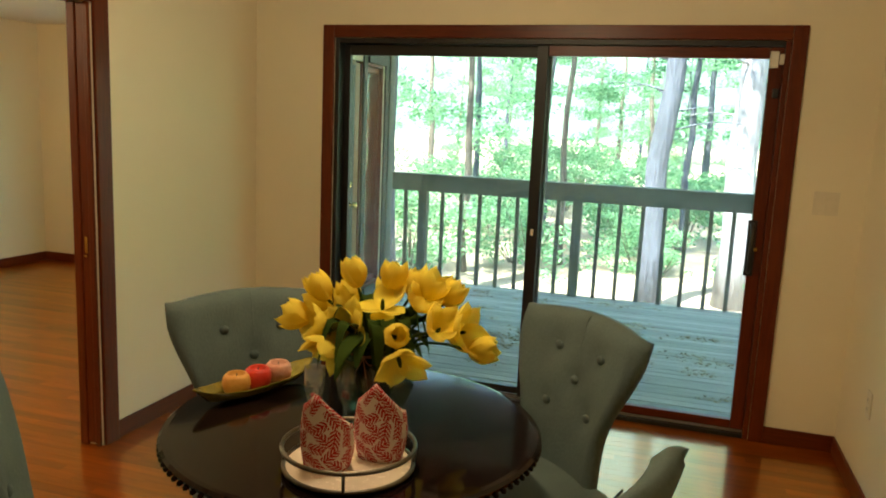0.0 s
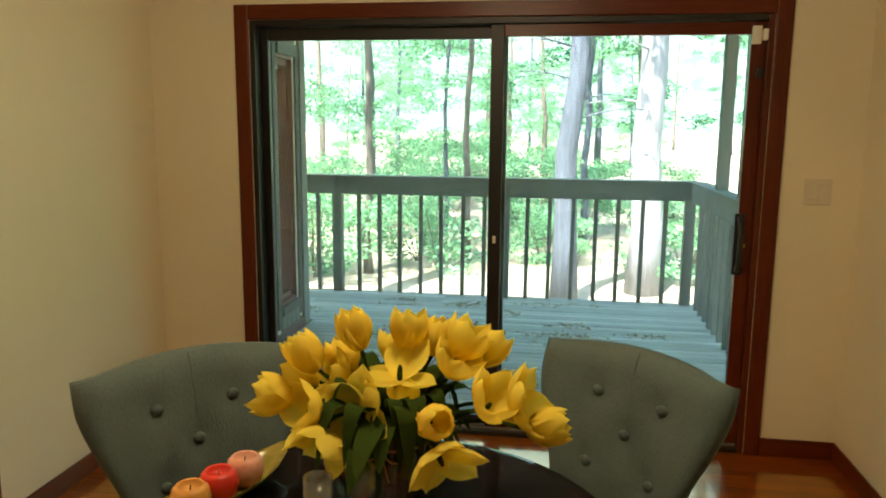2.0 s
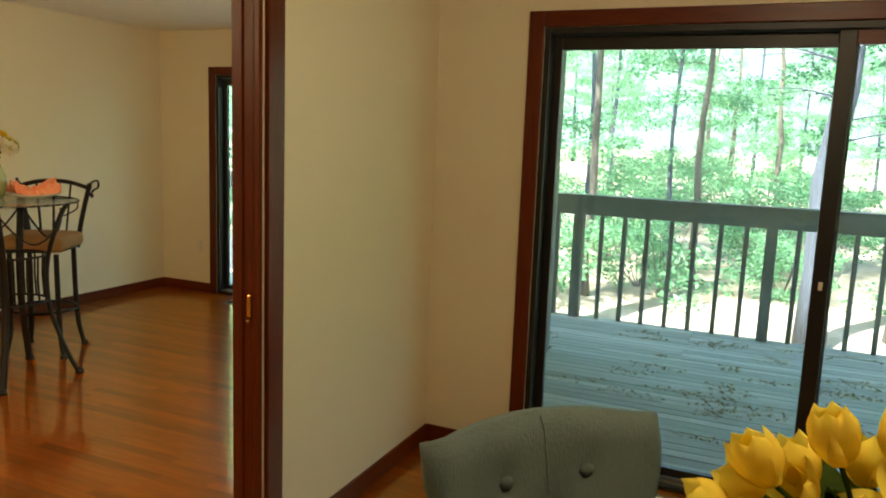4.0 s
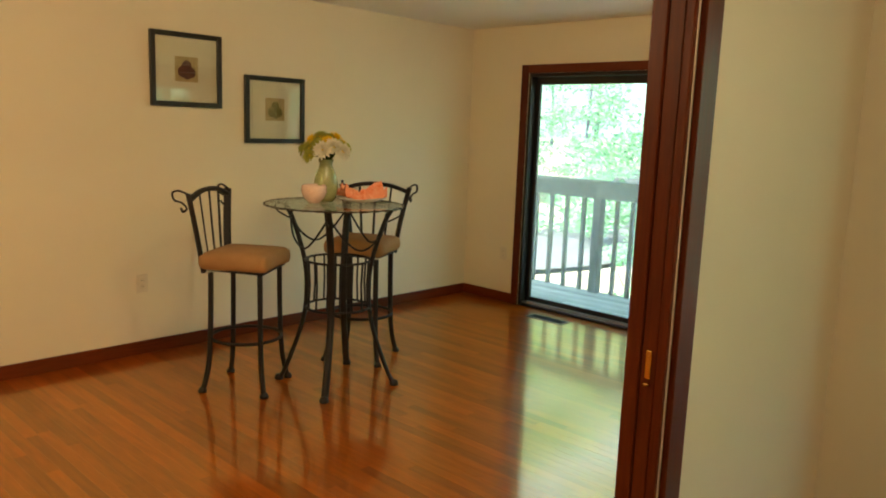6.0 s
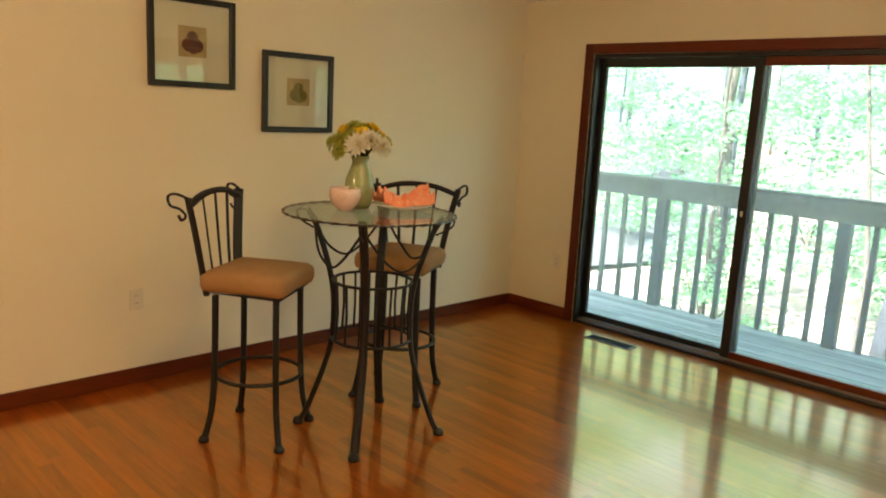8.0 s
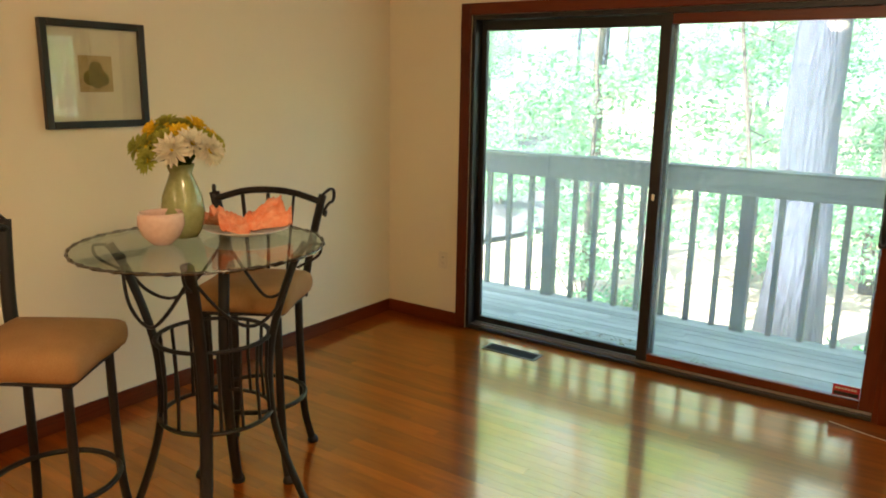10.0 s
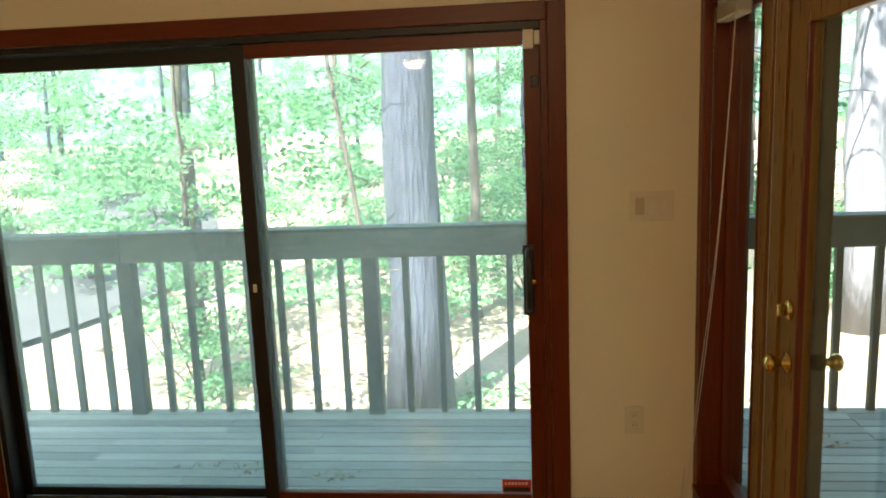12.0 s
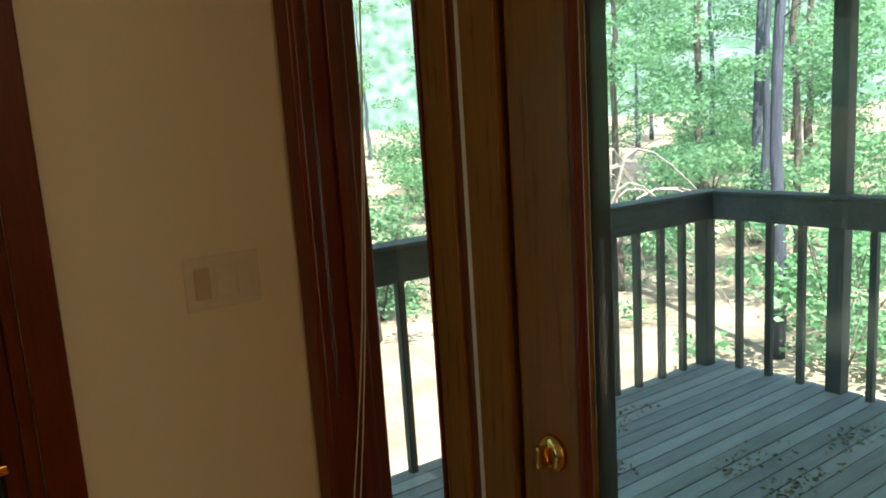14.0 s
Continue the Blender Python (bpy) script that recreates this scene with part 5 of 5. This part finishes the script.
part("rim", tube(rope, [0.0040 if i % 4 < 2 else 0.0064 for i in range(128)], 6, closed=True), TWIST, bar, "roped metal rim", smooth=True)
BASE_TURN = -4.0
for k in range(4):
    a = radians(45 + 90 * k + BASE_TURN)
    c, s = math.cos(a), math.sin(a)
    pts = bend([(0.35 * c, 0.35 * s, 0.0), (0.30 * c, 0.30 * s, 0.10), (0.21 * c, 0.21 * s, 0.36), (0.185 * c, 0.185 * s, 0.55), (0.20 * c, 0.20 * s, 0.75), (0.27 * c, 0.27 * s, 0.98), (0.32 * c, 0.32 * s, BTZ - 0.014)], 5)
    leg = part("leg", tube(pts, 0.021, 8, flat=0.65), IRON, bar, smooth=True)
    part("foot", lathe([(0, 0), (0.026, 0), (0.027, 0.012), (0.018, 0.03), (0, 0.034)], 14, centre=(0.35 * c, 0.35 * s, 0)), IRON, leg, smooth=True)
    part("knob", lathe([(0, -0.016), (0.012, -0.01), (0.016, 0), (0.012, 0.01), (0, 0.016)], 12, centre=(0.285 * c, 0.285 * s, BTZ - 0.06)), IRON, leg, smooth=True)
    b = radians(45 + 90 * (k + 1) + BASE_TURN)
    e = [(0.285 * c, 0.285 * s, BTZ - 0.06), (0.26 * math.cos(a + 0.35), 0.26 * math.sin(a + 0.35), BTZ - 0.19), (0.235 * math.cos(a + 0.785), 0.235 * math.sin(a + 0.785), BTZ - 0.25), (0.26 * math.cos(b - 0.35), 0.26 * math.sin(b - 0.35), BTZ - 0.19), (0.285 * math.cos(b), 0.285 * math.sin(b), BTZ - 0.06)]
    part("swag", tube(bend(e, 5), 0.006, 6), IRON, bar, smooth=True)
    part("scroll", tube(bend([(0.29 * c, 0.29 * s, BTZ - 0.10), (0.36 * c, 0.36 * s, BTZ - 0.06), (0.37 * c, 0.37 * s, BTZ - 0.02), (0.33 * c, 0.33 * s, BTZ - 0.016)], 4), 0.005, 6), IRON, bar, smooth=True)
for z in (0.47, 0.75):
    part("ring", tube(arc(0, 0, z, 0.188, 0, 360, 40)[:-1], 0.010, 8, closed=True, flat=0.7), IRON, bar, smooth=True)
for k in range(16):
    a = radians(22.5 * k + 11)
    c, s = math.cos(a), math.sin(a)
    part("spindle", tube([(0.186 * c, 0.186 * s, 0.47), (0.178 * c, 0.178 * s, 0.61), (0.186 * c, 0.186 * s, 0.75)], 0.0062, 6), IRON, bar)


def stool(m):
    """Bar stool facing -y, its back at +y."""
    s = thing("bar_stool", "dark iron bar stool with a tan suede seat and curled back", "bar stool", "bar stools", at=m)
    seat = box(-0.205, 0.205, -0.205, 0.205, 0.708, 0.803, 0.034)
    bmesh.ops.subdivide_edges(seat, edges=[e for e in seat.edges if e.calc_length() > 0.1], cuts=5, use_grid_fill=True)
    for v in seat.verts:
        k = (1 - (v.co.x / 0.22) ** 2) * (1 - (v.co.y / 0.22) ** 2)
        if v.co.z > 0.765:
            v.co.z += 0.018 * k
        pinch = 1 - 0.06 * (1 - (abs(v.co.x * v.co.y) / 0.042))
        v.co.x *= pinch
        v.co.y *= pinch
    part("seat", seat, SUEDE, s, "tan suede cushion", smooth=True)
    part("seat_frame", tube([(-0.17, -0.17, 0.705), (0.17, -0.17, 0.705), (0.17, 0.17, 0.705), (-0.17, 0.17, 0.705)], 0.011, 6, closed=True), IRON, s)
    for x, y in ((-1, -1), (1, -1), (-1, 1), (1, 1)):
        pts = bend([(0.145 * x, 0.145 * y, 0.69), (0.148 * x, 0.148 * y, 0.40), (0.158 * x, 0.158 * y, 0.16), (0.185 * x, 0.185 * y, 0.0)], 5)
        leg = part("leg", tube(pts, 0.0175, 8, flat=0.85), IRON, s, smooth=True)
        part("foot", lathe([(0, 0), (0.024, 0), (0.025, 0.010), (0.016, 0.028), (0, 0.03)], 12, centre=(0.185 * x, 0.185 * y, 0)), IRON, leg, smooth=True)
    part("foot_ring", tube(arc(0, 0, 0.30, 0.20, 0, 360, 40)[:-1], 0.010, 8, closed=True), IRON, s, smooth=True)
    def back(u, z):
        return (u * (0.165 + 0.06 * (z - 0.7) / 0.4), 0.185 + 0.035 * ((z - 0.7) / 0.42), z)
    for u in (-1, 1):
        pts = bend([(u * 0.16, 0.18, 0.69), back(u * 0.96, 0.85), back(u, 1.0), back(u * 1.05, 1.13)], 5)
        up = part("upright", tube(pts, 0.0235, 8, flat=0.6), IRON, s, smooth=True)
        x, y, z = back(u * 1.05, 1.13)
        curl = [(x, y, z), (x + u * 0.02, y + 0.045, z + 0.02), (x + u * 0.03, y + 0.075, z + 0.008), (x + u * 0.03, y + 0.065, z - 0.03), (x + u * 0.015, y + 0.03, z - 0.045), (x, y + 0.01, z - 0.075), (x, y + 0.03, z - 0.095), (x, y + 0.045, z - 0.075)]
        part("curl", tube(bend(curl, 5), 0.0085, 6, flat=0.7), IRON, up, smooth=True)
    top = bend([back(-1.03, 1.10), back(-0.5, 1.135), back(0, 1.145), back(0.5, 1.135), back(1.03, 1.10)], 5)
    part("top_rail", tube(top, 0.019, 8, flat=0.75), IRON, s, smooth=True)
    for u in (-0.5, 0.0, 0.5):
        part("slat", tube(bend([(u * 0.155, 0.178, 0.69), back(u * 0.95, 0.88), back(u, 1.13)], 4), 0.0085, 6, flat=0.6), IRON, s, smooth=True)
    return s


def facing(x, y, fx, fy):
    return pose(x, y, 0, 0, 0, math.degrees(math.atan2(fx, -fy)))


st = stool(facing(-3.356, -0.775, 0.82, 0.57))
copy_thing(st, facing(-3.365, 0.105, 0.49, -0.87))

# things on the bar table
vs = thing("flower_vase", "pale celadon green ceramic vase", "vase", at=Matrix.Translation((-3.155, -0.365, BTZ + 0.0005)))
part("body", lathe([(0, 0), (0.045, 0), (0.062, 0.03), (0.072, 0.085), (0.064, 0.14), (0.044, 0.19), (0.036, 0.215), (0.046, 0.245), (0.042, 0.245), (0.032, 0.215), (0.038, 0.19), (0, 0.18)], 32), CELADON, vs, smooth=True)
daisies = thing("daisies", "bunch of white, lime and golden daisies", "flowers", at=Matrix.Translation((-3.155, -0.365, BTZ + 0.0005)))
rng = random.Random(8)


def daisy(at, way, r, m):
    f = Matrix.Translation(at) @ Vector(way).normalized().to_track_quat("Z", "Y").to_matrix().to_4x4()
    bm = bmesh.new()
    heart = bm.verts.new(f @ Vector((0, 0, 0.001)))
    for layer in range(3):
        n = 16 - 3 * layer
        for i in range(n):
            q = f @ pose(0, 0, 0.004 * layer, 0, 0, 360 * i / n + 11 * layer + rng.uniform(-5, 5)) @ pose(0, 0, 0, 12 + 22 * layer + rng.uniform(-8, 8), 0, 0)
            L = r * (1 - 0.22 * layer)
            w = r * 0.14
            pts = [(w, 0.7 * L, 0.004), (0, L, -0.002), (-w, 0.7 * L, 0.004)]
            bm.faces.new([heart] + [bm.verts.new(q @ Vector(p)) for p in pts])
    bloom = part("bloom", bm, m, daisies)
    b2 = lathe([(0, 0.012), (r * 0.18, 0.009), (r * 0.24, 0.0), (0, -0.002)], 10)
    bmesh.ops.transform(b2, matrix=f, verts=b2.verts)
    part("eye", b2, GOLDPETAL, bloom, "golden centre", smooth=True)
    part("stem", tube([(0, 0, 0.2), Vector(at) * 0.5 + Vector((0, 0, 0.13)), Vector(at) - Vector(way).normalized() * 0.008], 0.003, 5), STEM, daisies)


for i in range(24):
    a = i * 2.399
    q = math.sqrt((i + 0.5) / 24)
    dx, dy = q * math.cos(a), q * math.sin(a)
    at = (0.14 * dx, 0.14 * dy, 0.375 - 0.10 * q * q + rng.uniform(-0.012, 0.012))
    east = dx * 0.7 - dy * 0.35
    m = WHITEPETAL if (east > 0.5 and q > 0.6) else (GOLDPETAL if (q < 0.6 and i % 2) or dy > 0.6 else LIMEPETAL)
    daisy(at, (dx, dy, 0.75 - 0.5 * q), 0.062 if m is WHITEPETAL else 0.05, m)
bm = bmesh.new()
for k in range(14):
    a = k * 0.45
    L = rng.uniform(0.07, 0.13)
    blade(bm, [(0.02 * math.cos(a), 0.02 * math.sin(a), 0.24), (L * 0.6 * math.cos(a), L * 0.6 * math.sin(a), 0.30), (L * math.cos(a), L * math.sin(a), 0.29)], 0.018)
part("leaves", bm, STEM, daisies)

bowl = thing("bowl", "pearly pink glazed round bowl", "bowl", at=Matrix.Translation((-3.105, -0.485, BTZ + 0.0005)))
part("body", lathe([(0, 0), (0.03, 0), (0.034, 0.004), (0.06, 0.03), (0.073, 0.065), (0.071, 0.095), (0.066, 0.105), (0.063, 0.104), (0.067, 0.09), (0.067, 0.065), (0.052, 0.03), (0, 0.012)], 32), PEARL, bowl, smooth=True)
dish = thing("plate", "scalloped white china plate", "plate", at=Matrix.Translation((-3.03, -0.20, BTZ + 0.0005)))
prof = bmesh.new()
lathe([(0, 0), (0.06, 0), (0.09, 0.006), (0.145, 0.024), (0.147, 0.027), (0.09, 0.011), (0, 0.006)], 40, bm=prof)
part("body", prof, CHINA, dish, smooth=True)


def gathered(x, y, turn, length, seed):
    """A napkin gathered in the middle into a loose bow, with one corner hanging down."""
    bm = bmesh.new()
    nu, nv = 56, 30
    rows = []
    for i in range(nu + 1):
        u = -1 + 2 * i / nu
        flare = abs(u + 0.12) ** 0.8
        wide = 0.030 + 0.062 * flare
        row = []
        for j in range(nv + 1):
            v = -1 + 2 * j / nv
            fold = math.sin(v * 19 + u * 6 + seed) * 0.014 * (0.35 + flare) + 0.016 * noise.noise(Vector((u * 5, v * 5, seed)))
            z = (0.030 + 0.052 * flare) * (1 - abs(v) ** 2.2) + fold + 0.010 * noise.noise(Vector((u * 11, v * 9, seed + 4)))
            droop = max(0.0, v - 0.45) * max(0.0, 0.55 - abs(u + 0.45)) * 0.22
            px = -v * wide * (1.0 + 0.12 * math.sin(7 * u + seed))
            row.append(bm.verts.new((u * length / 2 * (1 + 0.06 * math.sin(9 * v + seed)), px - droop * 0.6, max(0.006 + 0.02 * abs(u), z + 0.006) - droop * 0.15)))
        rows.append(row)
    for a, b in zip(rows, rows[1:]):
        for j in range(nv):
            bm.faces.new((a[j], a[j + 1], b[j + 1], b[j]))
    bmesh.ops.recalc_face_normals(bm, faces=bm.faces)
    ob = mesh_object("cloth_napkin", bm, CORAL, smooth=True)
    ob.matrix_world = pose(x, y, BTZ + 0.012, 0, 0, turn)
    mod = ob.modifiers.new("cloth", "SOLIDIFY")
    mod.thickness = 0.0025
    tagged(ob, "coral-orange patterned napkin gathered loosely on the plate", "napkin")


gathered(-3.025, -0.20, 75, 0.25, 2.0)


# ---- framed prints ----
def framed_print(y0, y1, z0, z1, fruit, label):
    p = thing("framed_print", label, "framed picture", "framed prints", at=pose(WEST, (y0 + y1) / 2, (z0 + z1) / 2))
    w, h, b = (y1 - y0) / 2, (z1 - z0) / 2, 0.032
    part("frame_side", box(0.001, 0.03, -w, -w + b, -h, h, 0.004), FRAMEBLACK, p)
    part("frame_side", box(0.001, 0.03, w - b, w, -h, h, 0.004), FRAMEBLACK, p)
    part("frame_side", box(0.001, 0.03, -w + b + 0.0005, w - b - 0.0005, h - b, h, 0.004), FRAMEBLACK, p)
    part("frame_side", box(0.001, 0.03, -w + b + 0.0005, w - b - 0.0005, -h, -h + b, 0.004), FRAMEBLACK, p)
    part("mat", box(0.001, 0.010, -w + b, w - b, -h + b, h - b), MATBOARD, p)
    pr = part("print", box(0.0105, 0.012, -0.08, 0.08, -0.075, 0.085), PRINTBG, p, "small square fruit print")
    for i, (a, c, r) in enumerate(((-0.025, -0.012, 0.036), (0.028, -0.016, 0.034), (0.0, 0.028, 0.033), (0.004, -0.03, 0.03))):
        f = lathe([(0, 0), (r, 0), (r * 0.9, 0.001), (0, 0.0015)], 18)
        bmesh.ops.transform(f, matrix=pose(0.0122 + 0.0004 * i, a, c, 0, 90, 0), verts=f.verts)
        part("fruit", f, fruit, pr)
    gz = part("glazing", box(0.018, 0.020, -w + b, w - b, -h + b, h - b), GLAZING, p)
    gz.visible_shadow = False


framed_print(-0.882, -0.390, 1.610, 2.080, PLUM, "black-framed print of dark fruit on a wide cream mat")
framed_print(-0.211, 0.284, 1.382, 1.850, PEAR, "black-framed print of green fruit on a wide cream mat")

# ---- floor strips and deck boards ----
STRIP = 0.0572
gaps = 0.0005
lengths = (0.55, 0.75, 0.95, 1.2, 1.5)
meshes = {}
for L in lengths:
    b = box(0, L - gaps, 0, STRIP - gaps, -0.012, 0.0)
    me = bpy.data.meshes.new("plank")
    b.to_mesh(me)
    b.free()
    me.materials.append(OAK)
    meshes[L] = me
holder = bpy.data.objects["floor"]
rng = random.Random(17)
rest = []
count = 0
y = SOUTH
while y < LY:
    x = WEST + rng.uniform(-0.4, 0)
    xe = EAST if y < 0 else BX0 - 0.03
    while x < xe:
        L = rng.choice(lengths)
        near = (-3.6 < x and x + L < xe and 0.35 < y < LY) and count < 290
        if near:
            o = new("plank", meshes[L])
            o.parent = holder
            o.location = (x, y, 0)
            count += 1
        else:
            rest.append((max(x, WEST), min(x + L, xe), y))
        x += L
    y += STRIP
verts, faces = [], []
for x0, x1, y in rest:
    if x1 - x0 < 0.01:
        continue
    i = len(verts)
    for z in (-0.012, 0.0):
        verts += [(x0, y, z), (x1 - gaps, y, z), (x1 - gaps, y + STRIP - gaps, z), (x0, y + STRIP - gaps, z)]
    faces += [(i + 4, i + 5, i + 6, i + 7), (i, i + 1, i + 5, i + 4), (i + 1, i + 2, i + 6, i + 5), (i + 2, i + 3, i + 7, i + 6), (i + 3, i, i + 4, i + 7)]
me = bpy.data.meshes.new("planks")
me.from_pydata(verts, [], faces)
OAKREST = OAK.copy()
OAKREST.name = "oak_strip_field"
nodes, links = OAKREST.node_tree.nodes, OAKREST.node_tree.links
info = [q for q in nodes if q.bl_idname == "ShaderNodeObjectInfo"][0]
geo = nodes.new("ShaderNodeNewGeometry")
for q in list(links):
    if q.from_node == info:
        target = q.to_socket
        links.remove(q)
        links.new(geo.outputs["Random Per Island"], target)
me.materials.append(OAKREST)
field = new("planks", me)
field.parent = holder
tagged(field, kind="stuff")

BOARD = 0.0925
y = 0.17
k = 0
while y < RY + 0.03:
    left = -0.44 if y < 2.33 else -7.1
    x = RX + 0.09
    while x > left + 0.3:
        L = min(x - left, rng.choice((2.4, 3.0, 3.6)))
        if x - L - left < 0.5:
            L = x - left
        b = box(-L / 2 + 0.001, L / 2 - 0.001, 0, BOARD - 0.006, -0.035, 0, 0.003)
        o = part("board", b, DECKWOOD, deck)
        o.location = (x - L / 2, y, DZ + rng.uniform(-0.0015, 0.0015))
        x -= L
    y += BOARD
